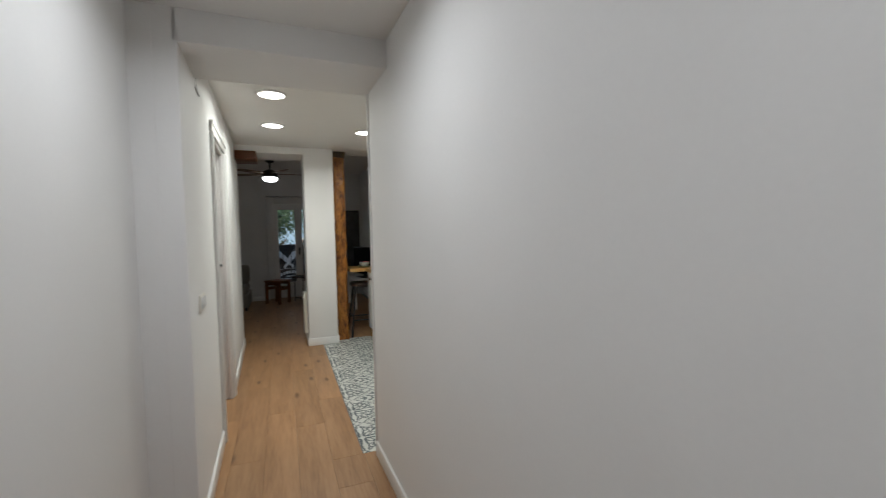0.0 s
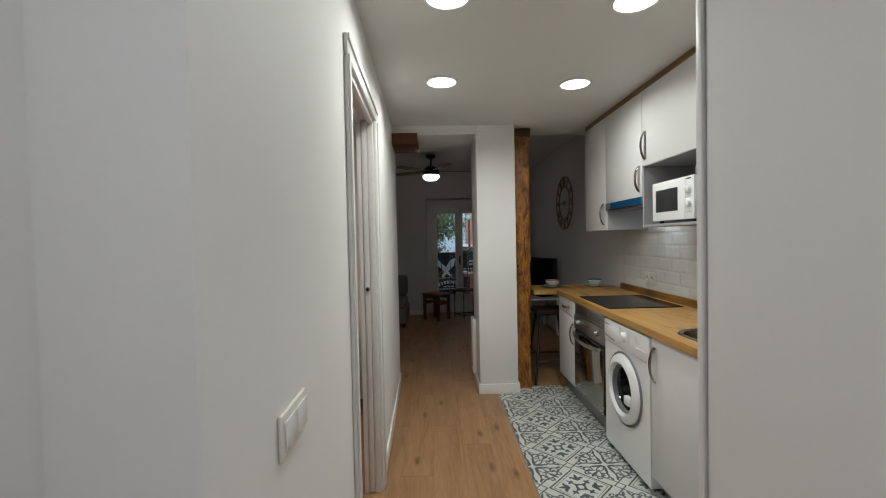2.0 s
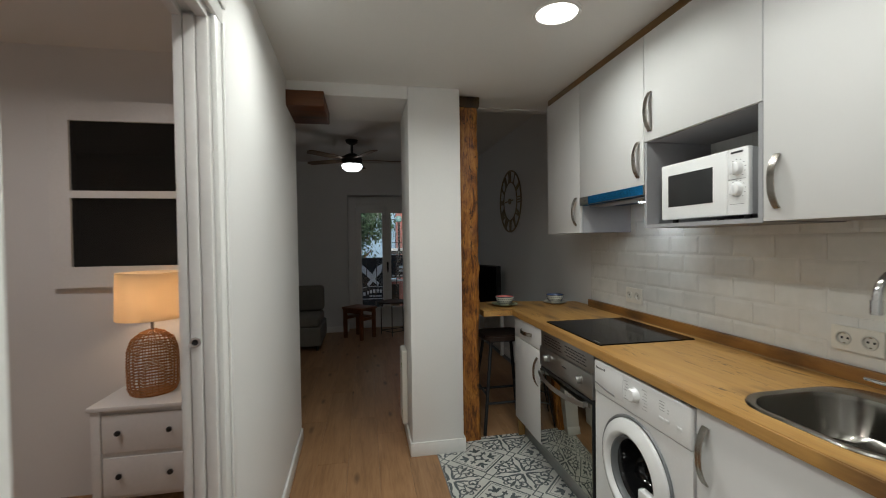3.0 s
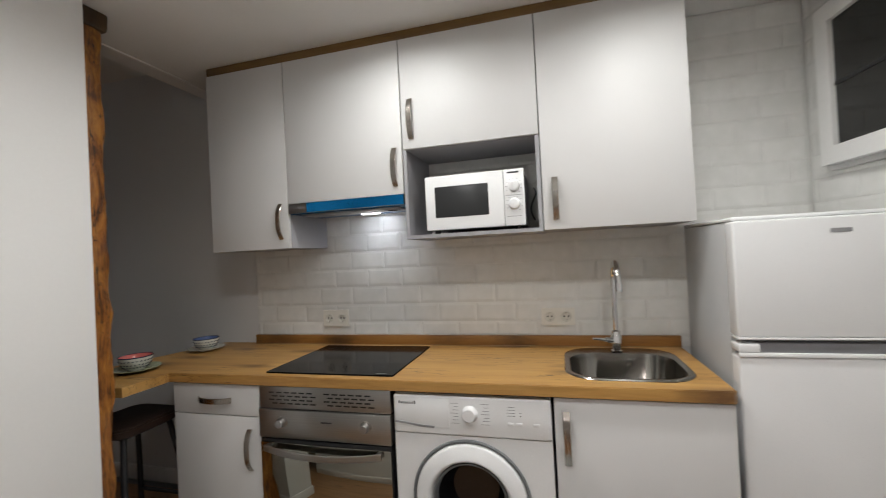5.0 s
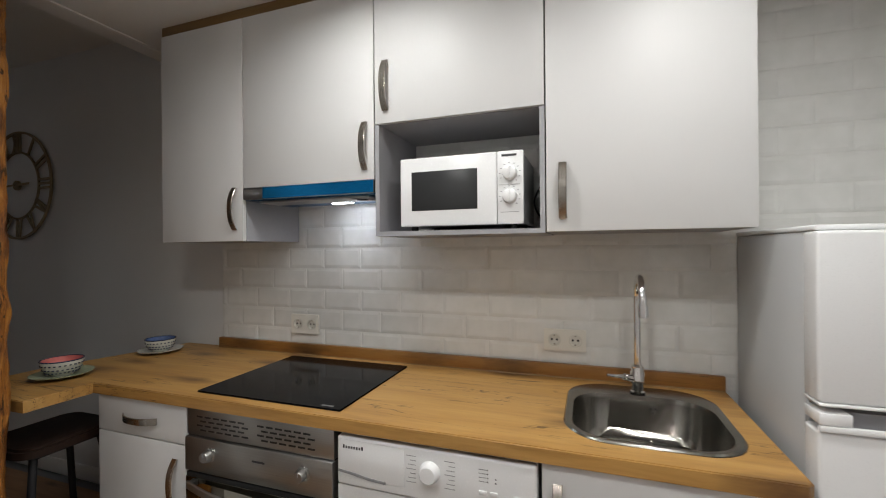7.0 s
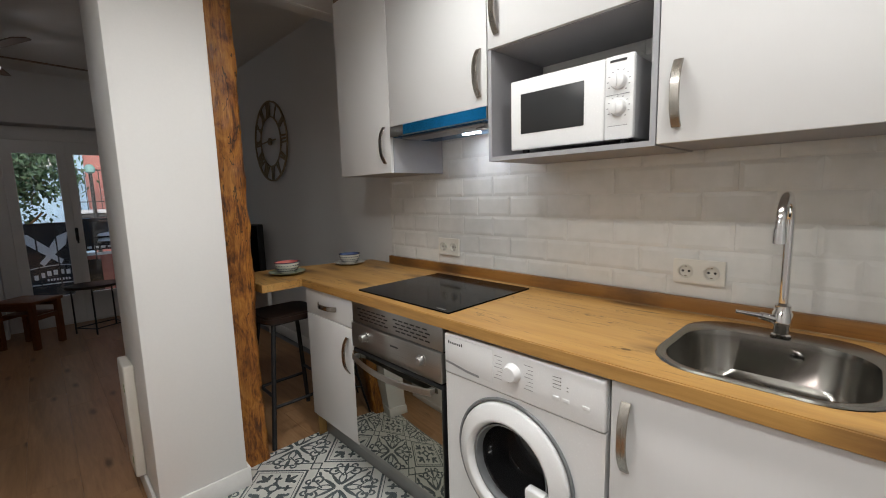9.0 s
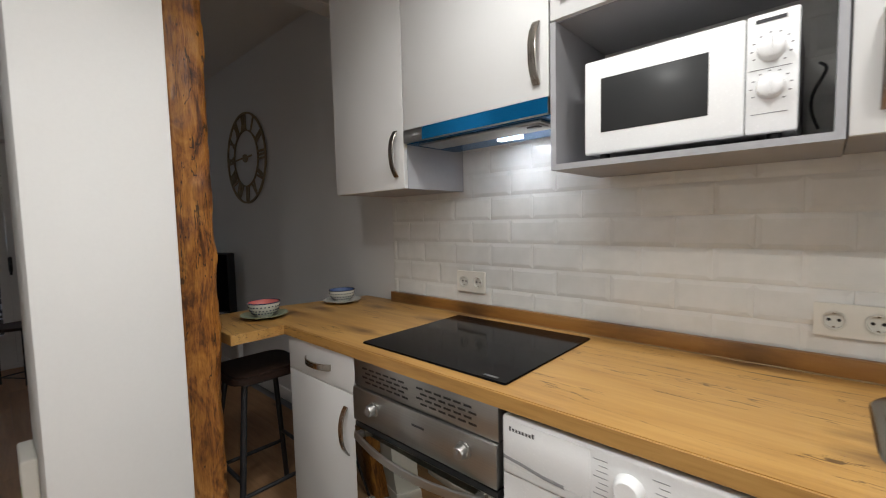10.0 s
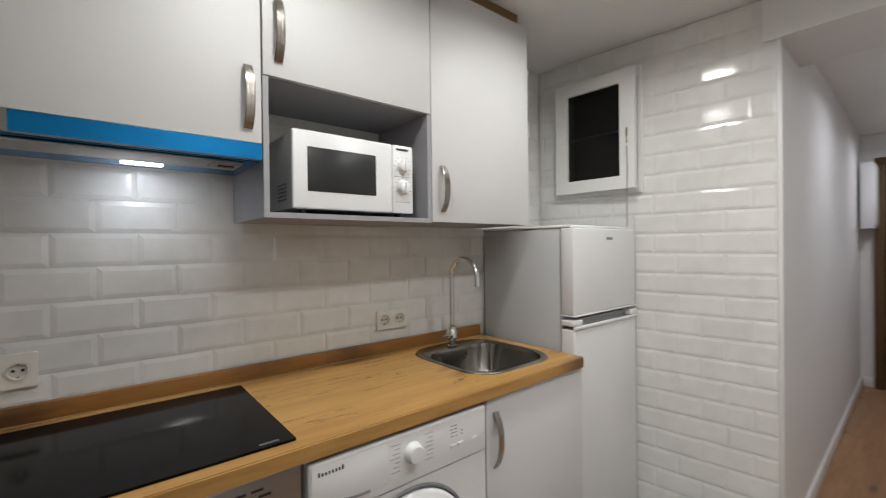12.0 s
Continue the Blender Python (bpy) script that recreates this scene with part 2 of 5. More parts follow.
def glazed_tile(name):
    m = Mat(name, (0.78, 0.77, 0.74), 0.12)
    r, w = m.random(), m.world()
    big, fine = m.noise(w, 14, 3), m.noise(w, 70, 3)
    m.set("Base Color", m.mix(1.0, m.ramp(big, [(0.3, (0.72, 0.72, 0.69)), (0.7, (0.79, 0.785, 0.76))]), m.ramp(r, [(0, (0.95, 0.95, 0.95)), (1, (1, 1, 1))]), "MULTIPLY"))
    m.set("Roughness", fine * 0.1 + 0.06)
    return m.bump(big * 0.7 + fine * 0.3, 0.12, 0.003).m


M_WALL = wall_paint("white_wall_paint", (0.78, 0.775, 0.765))
M_CEIL = wall_paint("white_ceiling_paint", (0.74, 0.73, 0.71))
M_LIVING = wall_paint("grey_white_wall_paint", (0.69, 0.69, 0.685))
M_TRIM = plain("white_lacquer", (0.78, 0.775, 0.76), 0.32, grain=0.03)
M_JAMB = plain("hand_painted_white_wood", (0.76, 0.74, 0.73), 0.38, grain=0.05, scale=25, bump=0.3)
M_FLOOR = laminate("oak_laminate")
M_TOP = rustic_oak("rustic_oak_worktop")
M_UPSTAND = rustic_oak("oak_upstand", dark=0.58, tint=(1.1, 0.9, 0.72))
M_SIDE = rustic_oak("oak_side_panel", "Z", 0.6)
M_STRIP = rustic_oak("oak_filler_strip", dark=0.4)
M_POST = old_timber("varnished_old_timber")
M_HEAD = rustic_oak("dark_old_wood", "Z", 0.16)
M_LINTEL = rustic_oak("red_brown_lintel_wood", "X", 0.2, (1.25, 0.7, 0.6))
M_PRINT = cement_tile("patterned_floor_sheet", 0.44, 0.805, 5.05)
M_CAB = cabinet_white("white_cabinet_front")
M_GREY = plain("grey_melamine", (0.32, 0.32, 0.335), 0.5, grain=0.04)
M_TILE = glazed_tile("white_glazed_tile")
M_GROUT = plain("pale_grout", (0.77, 0.765, 0.735), 0.75, grain=0.08)
M_NICKEL = brushed("brushed_nickel", (0.46, 0.43, 0.39), "Z", 0.23)
M_STEEL = brushed("brushed_steel", (0.4, 0.395, 0.38), "Y", 0.31)
M_SINK = plain("satin_sink_steel", (0.29, 0.28, 0.255), 0.2, metal=1.0, grain=0.03, scale=9, bump=0.0)
M_CHROME = Mat("chrome", (0.8, 0.8, 0.8), 0.06, 1.0).m
M_KICK = brushed("aluminium_kickboard", (0.42, 0.42, 0.42), "Y", 0.42)
M_APPL = plain("white_enamel", (0.80, 0.805, 0.81), 0.25, grain=0.02, scale=200, bump=0.04)
M_FRIDGE = plain("white_fridge_steel", (0.74, 0.745, 0.75), 0.3, grain=0.02, scale=260, bump=0.08)
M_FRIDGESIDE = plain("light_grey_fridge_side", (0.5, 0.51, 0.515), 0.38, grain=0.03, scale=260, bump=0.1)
M_MWBODY = plain("grey_microwave_housing", (0.4, 0.4, 0.41), 0.35, metal=0.3, grain=0.03)
M_SEAL = plain("clear_glossy_sealant", (0.3, 0.2, 0.1), 0.08, grain=0.1)
M_GREYPL = plain("grey_plastic", (0.17, 0.18, 0.19), 0.4, grain=0.04)
M_BLACK = plain("black_plastic", (0.012, 0.012, 0.013), 0.35, grain=0.05)
M_HOB = Mat("black_ceramic_glass", (0.004, 0.004, 0.005), 0.1, spec=0.09).m
M_OVENGLASS = Mat("dark_mirror_glass", (0.34, 0.335, 0.295), 0.02, 1.0).m
M_MWGLASS = Mat("grey_mesh_glass", (0.03, 0.031, 0.032), 0.3, spec=0.3).m
M_INK = plain("dark_print", (0.03, 0.03, 0.035), 0.5)
M_INK2 = plain("grey_print", (0.25, 0.25, 0.26), 0.5)
M_BLUE = plain("blue_film", (0.004, 0.2, 0.5), 0.24, metal=0.8, grain=0.06, scale=30)
M_SOCKET = plain("cream_socket_plastic", (0.76, 0.735, 0.67), 0.35, grain=0.02)
M_BLACKMETAL = plain("black_metal", (0.012, 0.012, 0.014), 0.42, grain=0.05)
M_SEAT = plain("dark_stained_seat", (0.022, 0.010, 0.006), 0.58, grain=0.15, scale=40, spec=0.3)
M_STOOLWOOD = plain("red_brown_wood", (0.17, 0.055, 0.018), 0.45, grain=0.15, scale=50)
M_BLADE = plain("brown_wood_blade", (0.14, 0.085, 0.05), 0.5, grain=0.15, scale=40)
M_CLOCK = plain("weathered_gold_metal", (0.29, 0.22, 0.125), 0.5, metal=0.35, grain=0.14, scale=30)
M_SOFA = plain("beige_grey_fabric", (0.19, 0.175, 0.15), 0.9, grain=0.1, scale=350, bump=0.4)
M_CLEAR = glass("window_glass")
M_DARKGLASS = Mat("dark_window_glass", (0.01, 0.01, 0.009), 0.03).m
M_DOORWOOD = rustic_oak("dark_entry_door_wood", "Z", 0.22)


# ---- mesh helpers ----
def box(x0, x1, y0, y1, z0, z1, bevel=0.0, seg=2):
    bm = bmesh.new()
    bmesh.ops.create_cube(bm, size=1.0)
    for v in bm.verts:
        v.co = Vector((x0 if v.co.x < 0 else x1, y0 if v.co.y < 0 else y1, z0 if v.co.z < 0 else z1))
    if bevel > 0:
        bmesh.ops.bevel(bm, geom=bm.edges[:], offset=bevel, segments=seg, affect="EDGES", profile=0.5)
    return bm


def cyl(p0, p1, r0, r1=None, n=20, bevel=0.0):
    p0, p1 = Vector(p0), Vector(p1)
    r1 = r0 if r1 is None else r1
    bm = bmesh.new()
    bmesh.ops.create_cone(bm, cap_ends=True, segments=n, radius1=r0, radius2=r1, depth=(p1 - p0).length)
    if bevel > 0:
        bmesh.ops.bevel(bm, geom=[e for e in bm.edges if len(e.link_faces) == 2 and any(len(f.verts) > 4 for f in e.link_faces)], offset=bevel, segments=2, affect="EDGES")
    turn = (p1 - p0).to_track_quat("Z", "Y").to_matrix().to_4x4()
    bmesh.ops.transform(bm, matrix=Matrix.Translation((p0 + p1) / 2) @ turn, verts=bm.verts[:])
    return bm


def lathe(profile, centre=(0, 0, 0), axis="Z", n=40):
    """Turns a profile of (radius, height) round an axis."""
    bm = bmesh.new()
    rings = []
    for r, h in profile:
        if r < 1e-6:
            rings.append([bm.verts.new((0, 0, h))])
        else:
            rings.append([bm.verts.new((r * math.cos(2 * math.pi * i / n), r * math.sin(2 * math.pi * i / n), h)) for i in range(n)])
    for a, b in zip(rings, rings[1:]):
        for i in range(n):
            j = (i + 1) % n
            vs = [a[i % len(a)], a[j % len(a)], b[j % len(b)], b[i % len(b)]]
            vs = list(dict.fromkeys(vs))
            if len(vs) > 2:
                bm.faces.new(vs)
    turn = {"Z": Matrix(), "X": pose(0, 0, 0, 0, -90, 0), "Y": pose(0, 0, 0, 90, 0, 0)}[axis]
    bmesh.ops.transform(bm, matrix=Matrix.Translation(centre) @ turn, verts=bm.verts[:])
    bmesh.ops.recalc_face_normals(bm, faces=bm.faces[:])
    return bm


def tube(path, r, n=12, flat=None, up=(0, 0, 1)):
    """A round tube, or a strap of section flat=(width, thickness), along a path."""
    bm = bmesh.new()
    pts = [Vector(p) for p in path]
    rings = []
    for i, p in enumerate(pts):
        d = (pts[min(i + 1, len(pts) - 1)] - pts[max(i - 1, 0)]).normalized()
        s = d.cross(Vector(up))
        s = s.normalized() if s.length > 1e-4 else d.cross(Vector((0, 1, 0))).normalized()
        t = s.cross(d)
        if flat:
            w, h = flat
            k = 0.3 * min(w, h)
            sec = [(-w / 2 + k, -h / 2), (w / 2 - k, -h / 2), (w / 2, -h / 2 + k), (w / 2, h / 2 - k), (w / 2 - k, h / 2), (-w / 2 + k, h / 2), (-w / 2, h / 2 - k), (-w / 2, -h / 2 + k)]
            rings.append([bm.verts.new(p + s * a + t * b) for a, b in sec])
        else:
            rings.append([bm.verts.new(p + s * r * math.cos(2 * math.pi * j / n) + t * r * math.sin(2 * math.pi * j / n)) for j in range(n)])
    for a, b in zip(rings, rings[1:]):
        for j in range(len(a)):
            k = (j + 1) % len(a)
            bm.faces.new((a[j], a[k], b[k], b[j]))
    bm.faces.new(rings[0]), bm.faces.new(rings[-1])
    bmesh.ops.recalc_face_normals(bm, faces=bm.faces[:])
    return bm


def slab(outer, holes, z0, z1, bevel=0.0):
    """A flat slab with holes that go through it; outlines are lists of (x, y)."""
    bm = bmesh.new()
    loops = []
    for pts in (outer, *holes):
        vs = [bm.verts.new((x, y, z1)) for x, y in pts]
        loops.append(vs)
        for a, b in zip(vs, vs[1:] + vs[:1]):
            bm.edges.new((a, b))
    if holes:
        bmesh.ops.triangle_fill(bm, use_beauty=True, use_dissolve=False, edges=bm.edges[:], normal=(0, 0, 1))
    else:
        bm.faces.new(loops[0])
    top = bm.faces[:]
    low = {v: bm.verts.new((v.co.x, v.co.y, z0)) for v in bm.verts[:]}
    for f in top:
        bm.faces.new([low[v] for v in reversed(f.verts[:])])
    for vs in loops:
        for a, b in zip(vs, vs[1:] + vs[:1]):
            bm.faces.new((a, b, low[b], low[a]))
    bmesh.ops.recalc_face_normals(bm, faces=bm.faces[:])
    if bevel > 0:
        edge = [e for e in bm.edges if len(e.link_faces) == 2 and e.calc_face_angle(0) > 0.5 and all(abs(v.co.z - z1) < 1e-5 for v in e.verts)]
        bmesh.ops.bevel(bm, geom=edge, offset=bevel, segments=2, affect="EDGES")
    return bm


def rounded(x0, x1, y0, y1, r, n=6):
    pts = []
    for cx, cy, a0 in ((x1 - r, y1 - r, 0), (x0 + r, y1 - r, 90), (x0 + r, y0 + r, 180), (x1 - r, y0 + r, 270)):
        pts += [(cx + r * math.cos(radians(a0 + 90 * i / n)), cy + r * math.sin(radians(a0 + 90 * i / n))) for i in range(n + 1)]
    return pts


def rect(x0, x1, y0, y1):
    return [(x0, y0), (x1, y0), (x1, y1), (x0, y1)]


def moved(bm, m):
    bmesh.ops.transform(bm, matrix=m, verts=bm.verts[:])
    return bm


def joined(*bms):
    out = bms[0]
    for b in bms[1:]:
        me = bpy.data.meshes.new("t")
        b.to_mesh(me)
        out.from_mesh(me)
        bpy.data.meshes.remove(me)
        b.free()
    return out


def shade(bm, angle=40):
    for f in bm.faces:
        f.smooth = True
    for e in bm.edges:
        if len(e.link_faces) != 2 or e.calc_face_angle(0) > radians(angle):
            e.smooth = False


def part(name, bm, material, parent=None, label=""):
    """One mesh object, in the world's coordinates, under a thing or a part."""
    shade(bm)
    me = bpy.data.meshes.new(name)
    bm.to_mesh(me)
    bm.free()
    me.materials.append(material)
    ob = new(name, me)
    if parent is not None:
        ob.parent = parent
        if parent.type == "EMPTY":
            ob.matrix_parent_inverse = Matrix.Translation(-parent.location)
    if name.endswith(("_marks", "_slots", "_holes", "_clips", "_lines", "_dashes", "_ribs", "_hoops", "louvres")):
        ob["kind"] = "stuff"
    return tagged(ob, label)


def thing(name, base, label, category, group=""):
    ob = new(name)
    ob.empty_display_size = 0.1
    ob.location = base
    return tagged(ob, label, category, group)


def setting(name, bm, material, label="", category=""):
    return tagged(part(name, bm, material), label, category, kind="structure")


def upright(outer, holes, depth, m):
    """A wall: an outline in (along, up), placed by m: along is x, up is z, and it is depth thick towards y."""
    bm = slab(outer, holes, -depth, 0)
    return moved(bm, m @ pose(0, 0, 0, 90, 0, 0))


# ---- structure ----
SLANT = 1.575
HALL = pose(-0.035, 2.6, 0, 0, 0, SLANT)       # along the hall's left wall: x into the hall, y down the hall
SOUTH = pose(0.857, 3.06, 0, 0, 0, 7.07) @ pose(-0.857, -3.0965, 0)    # the tiled wall by the fridge stands askew
WINDOW = SOUTH @ pose(-0.058, 0, -0.014)
CEIL, LIVING_CEIL, HALL_CEIL = 2.395, 2.64, 2.345


def build_walls():
    # kitchen and living side wall
    setting("wall_east", box(2.0, 2.16, 2.9, 10.2, -0.05, 2.75), M_LIVING, "plain grey-white painted side wall", "wall")
    # wall with the small window
    b = upright(rect(0.9, 2.03, -0.05, 2.75), [rect(1.437, 1.837, 1.658, 2.231)], 0.09, SOUTH @ pose(0, 3.0, 0))
    setting("wall_south", moved(b, Matrix()), M_WALL, "short kitchen wall with a small window", "wall")
    # right side of the hall
    out = [(0.858 - 0.0275 * (y - 3.16), y) for y in (3.045, -0.27)]
    setting("wall_hall_east", slab([out[0], out[1], (1.2, -0.27), (1.2, 3.045)], [], -0.05, 2.75), M_WALL, "smooth white hall wall", "wall")
    # left side of the hall, with the sliding door's opening
    m = HALL @ pose(0, 0, 0, 0, 0, 90)
    b = upright(rect(0, 3.62, -0.05, 2.75), [rect(1.06, 1.81, -0.02, 2.05)], 0.09, m)
    setting("wall_west", b, M_WALL, "white wall with an open sliding-door gap", "wall")
    # deeper stretch of the hall's left wall, then a recess with a door
    setting("wall_hall_west", moved(box(-0.33, -0.18, -1.113, 0.0, -0.05, 2.75), HALL), M_WALL, "white hall wall set back", "wall")
    setting("wall_hall_return", moved(box(-0.33, -0.0905, 0.0005, 0.12, -0.05, 2.75), HALL), M_WALL, "short return of white wall", "wall")
    setting("wall_hall_recess", moved(box(-0.42, -0.265, -3.0, -1.115, -0.05, 2.75), HALL), M_WALL, "white wall of the door recess", "wall")
    # end of the hall
    setting("wall_entry", box(-0.5, 1.2, -0.42, -0.272, -0.05, 2.75), M_WALL, "white end wall of the hall", "wall")
    # far wall of the living room, with the balcony recess
    b = upright(rect(-2.3, 2.0, -0.05, 2.75), [rect(0.06, 1.34, -0.02, 2.14)], 0.32, pose(0, 9.82, 0))
    setting("wall_north", b, M_LIVING, "grey-white far wall round the balcony door", "wall")
    setting("wall_living_west", box(-2.45, -2.3, 6.0, 10.2, -0.05, 2.75), M_LIVING, "plain living room wall", "wall")
    setting("wall_bedroom_north", box(-3.1, -0.27, 5.78, 6.2, -0.05, 2.75), M_WALL, "white bedroom wall", "wall")
    setting("wall_bedroom_west", box(-3.2, -3.05, 2.6, 5.9, -0.05, 2.75), M_WALL, "white bedroom wall", "wall")
    setting("wall_bedroom_south", box(-3.1, -0.38, 2.5, 2.66, -0.05, 2.75), M_WALL, "white bedroom wall", "wall")
    # pillar, header over the passage, beam across the hall
    setting("pillar", box(0.615, 0.958, 5.82, 6.35, -0.02, 2.7, 0.006), M_WALL, "square white plastered pillar", "pillar")
    setting("header", box(-0.16, 0.613, 5.82, 6.35, 2.315, 2.7), M_WALL, "white lintel over the passage", "lintel")
    setting("header_kitchen", box(0.96, 2.0, 6.175, 6.33, CEIL + 0.02, 2.7), M_WALL, "white upstand above the breakfast bar", "lintel")
    setting("beam", moved(box(-0.02, 0.96, 0.0, 0.465, 2.205, 2.7, 0.004), HALL), M_WALL, "white boxed beam across the hall", "beam")
    setting("ceiling_kitchen", box(-0.2, 2.0, 3.0, 6.17, CEIL, CEIL + 0.1), M_CEIL, "flat white kitchen ceiling with downlights", "ceiling")
    setting("ceiling_edge", box(0.965, 2.0, 6.171, 6.19, CEIL - 0.006, CEIL + 0.03, 0.002), M_TRIM, "thin white edge strip of the ceiling", "trim")
    setting("ceiling_hall", box(-0.6, 1.2, -0.4, 2.9, HALL_CEIL, HALL_CEIL + 0.1), M_CEIL, "flat white hall ceiling", "ceiling")
    setting("ceiling_living", box(-2.4, 2.1, 6.1, 10.2, LIVING_CEIL, LIVING_CEIL + 0.1), M_CEIL, "white living room ceiling", "ceiling")
    setting("ceiling_bedroom", box(-3.2, -0.16, 2.5, 6.1, 2.5, 2.6), M_CEIL, "white bedroom ceiling", "ceiling")


def skirting(name, x0, x1, y0, y1, m=None):
    b = box(x0, x1, y0, y1, 0.0, 0.09, 0.003)
    setting(name, moved(b, m) if m else b, M_TRIM, "white lacquered skirting board", "baseboard")


def build_trim():
    skirting("baseboard_west_near", 0.0, 0.013, 0.0, 0.978, HALL)
    skirting("baseboard_west_far", 0.0, 0.013, 1.892, 3.6, HALL)
    east = pose(0.860, 3.04, 0, 0, 0, SLANT)
    skirting("baseboard_hall_east", -0.014, -0.001, -3.42, 0.0, east)
    skirting("baseboard_hall_west", -0.18, -0.167, -1.104, -0.002, HALL)
    skirting("baseboard_pillar_front", 0.603, 0.970, 5.806, 5.819)
    skirting("baseboard_pillar_west", 0.601, 0.614, 5.82, 6.35)
    skirting("baseboard_pillar_east", 0.959, 0.971, 5.82, 5.96)
    skirting("baseboard_living_east", 1.986, 1.999, 6.0, 9.8)
    skirting("baseboard_living_north", -2.3, 0.05, 9.806, 9.819)
    skirting("baseboard_entry", 0.86, 0.93, -0.271, -0.258)
    # corner strip where the tiles end
    setting("tile_edge_trim", moved(box(0.852, 0.868, 3.088, 3.106, 0.0, CEIL, 0.003), SOUTH), M_TRIM, "white tile edge strip", "trim")


def casing(name, m):
    """Flat casing boards round the sliding door, on the hall side."""
    t = thing(name, m @ Vector((0.012, 1.43, 0)), "white painted casing round an open sliding door", "door frame")
    t["kind"] = "structure"
    part("near_casing", joined(moved(box(0.0, 0.016, 0.985, 1.058, 0.0, 2.05, 0.005), m), moved(box(0.016, 0.024, 0.985, 1.012, 0.0, 2.05, 0.003), m)), M_TRIM, t)
    part("far_casing", joined(moved(box(0.0, 0.016, 1.812, 1.885, 0.0, 2.05, 0.005), m), moved(box(0.016, 0.024, 1.858, 1.885, 0.0, 2.05, 0.003), m)), M_TRIM, t)
    part("head_casing", joined(moved(box(0.0, 0.016, 0.985, 1.885, 2.052, 2.125, 0.005), m), moved(box(0.016, 0.024, 0.985, 1.885, 2.1, 2.125, 0.003), m)), M_TRIM, t)
    # jambs: on the far side two boards with the slot of the pocket between them
    part("near_jamb", moved(box(-0.091, -0.001, 1.045, 1.0655, 0.0, 2.04, 0.002), m), M_JAMB, t)
    part("far_jamb_front", moved(box(-0.031, -0.001, 1.795, 1.815, 0.0, 2.04, 0.003), m), M_JAMB, t)
    part("far_jamb_back", moved(box(-0.091, -0.065, 1.795, 1.815, 0.0, 2.04, 0.003), m), M_JAMB, t)
    part("head_jamb_front", moved(box(-0.031, -0.001, 1.067, 1.794, 2.03, 2.051, 0.002), m), M_JAMB, t)
    part("head_jamb_back", moved(box(-0.091, -0.065, 1.067, 1.794, 2.03, 2.051, 0.002), m), M_JAMB, t)
    leaf = thing("sliding_door", m @ Vector((-0.07, 1.8, 0.0)), "white sliding door leaf pushed into its wall pocket", "door")
    leaf["kind"] = "structure"
    part("door_leaf", moved(box(-0.062, -0.034, 1.79, 1.82, 0.008, 2.035, 0.003), m), M_JAMB, leaf)
    pull = part("finger_pull", moved(lathe([(0.0, 0.0), (0.0085, 0.0), (0.0085, 0.006), (0.014, 0.006), (0.014, 0.0), (0.012, -0.002)], (-0.048, 1.7885, 1.13), "Y", 24), m), M_CHROME, leaf, "round chrome finger pull")
    part("pull_hole", moved(cyl((-0.048, 1.7885, 1.13), (-0.048, 1.7845, 1.13), 0.0085), m), M_BLACK, pull)


def recess_door():
    m = HALL
    t = thing("hall_door", m @ Vector((-0.25, -1.7, 0)), "closed white panelled door in a hall recess", "door")
    t["kind"] = "structure"
    part("casing_near", moved(box(-0.264, -0.238, -1.232, -1.142, 0, 2.1, 0.006), m), M_TRIM, t)
    part("casing_bead", moved(box(-0.238, -0.228, -1.232, -1.207, 0, 2.1, 0.004), m), M_TRIM, t)
    part("casing_far", moved(box(-0.264, -0.238, -2.12, -2.04, 0, 2.1, 0.006), m), M_TRIM, t)
    part("casing_head", moved(box(-0.264, -0.238, -2.12, -1.142, 2.102, 2.18, 0.006), m), M_TRIM, t)
    part("door_leaf", moved(joined(box(-0.264, -0.255, -2.038, -1.235, 0.005, 2.098, 0.003), box(-0.255, -0.25, -1.98, -1.4, 0.2, 0.9, 0.004), box(-0.255, -0.25, -1.98, -1.4, 1.05, 1.95, 0.004)), m), M_TRIM, t)


def entry_door():
    t = thing("entry_door", (0.45, -0.26, 0), "dark brown wooden front door with its frame", "door")
    t["kind"] = "structure"
    part("frame_east", box(0.79, 0.855, -0.271, -0.235, 0, 2.06, 0.004), M_DOORWOOD, t)
    part("frame_west", box(-0.08, -0.015, -0.271, -0.235, 0, 2.06, 0.004), M_DOORWOOD, t)
    part("frame_head", box(-0.08, 0.855, -0.271, -0.235, 2.061, 2.12, 0.004), M_DOORWOOD, t)
    leaf = part("door_leaf", joined(box(-0.014, 0.789, -0.271, -0.25, 0.005, 2.058, 0.002), box(0.1, 0.68, -0.25, -0.243, 0.2, 0.95, 0.006), box(0.1, 0.68, -0.25, -0.243, 1.1, 1.95, 0.006)), M_DOORWOOD, t)
    part("handle", joined(cyl((0.06, -0.25, 1.02), (0.06, -0.2, 1.02), 0.01), cyl((0.06, -0.2, 1.02), (0.17, -0.2, 1.02), 0.009)), M_NICKEL, leaf)
    b = thing("fuse_box", (0.88, -0.2, 1.5), "white electric panel box on the hall wall", "electric panel")
    body = part("box", box(0.835, 0.925, -0.27, 0.0, 1.47, 2.06, 0.006), M_APPL, b)
    part("lid", box(0.826, 0.8345, -0.25, -0.02, 1.5, 2.03, 0.002), M_APPL, body)


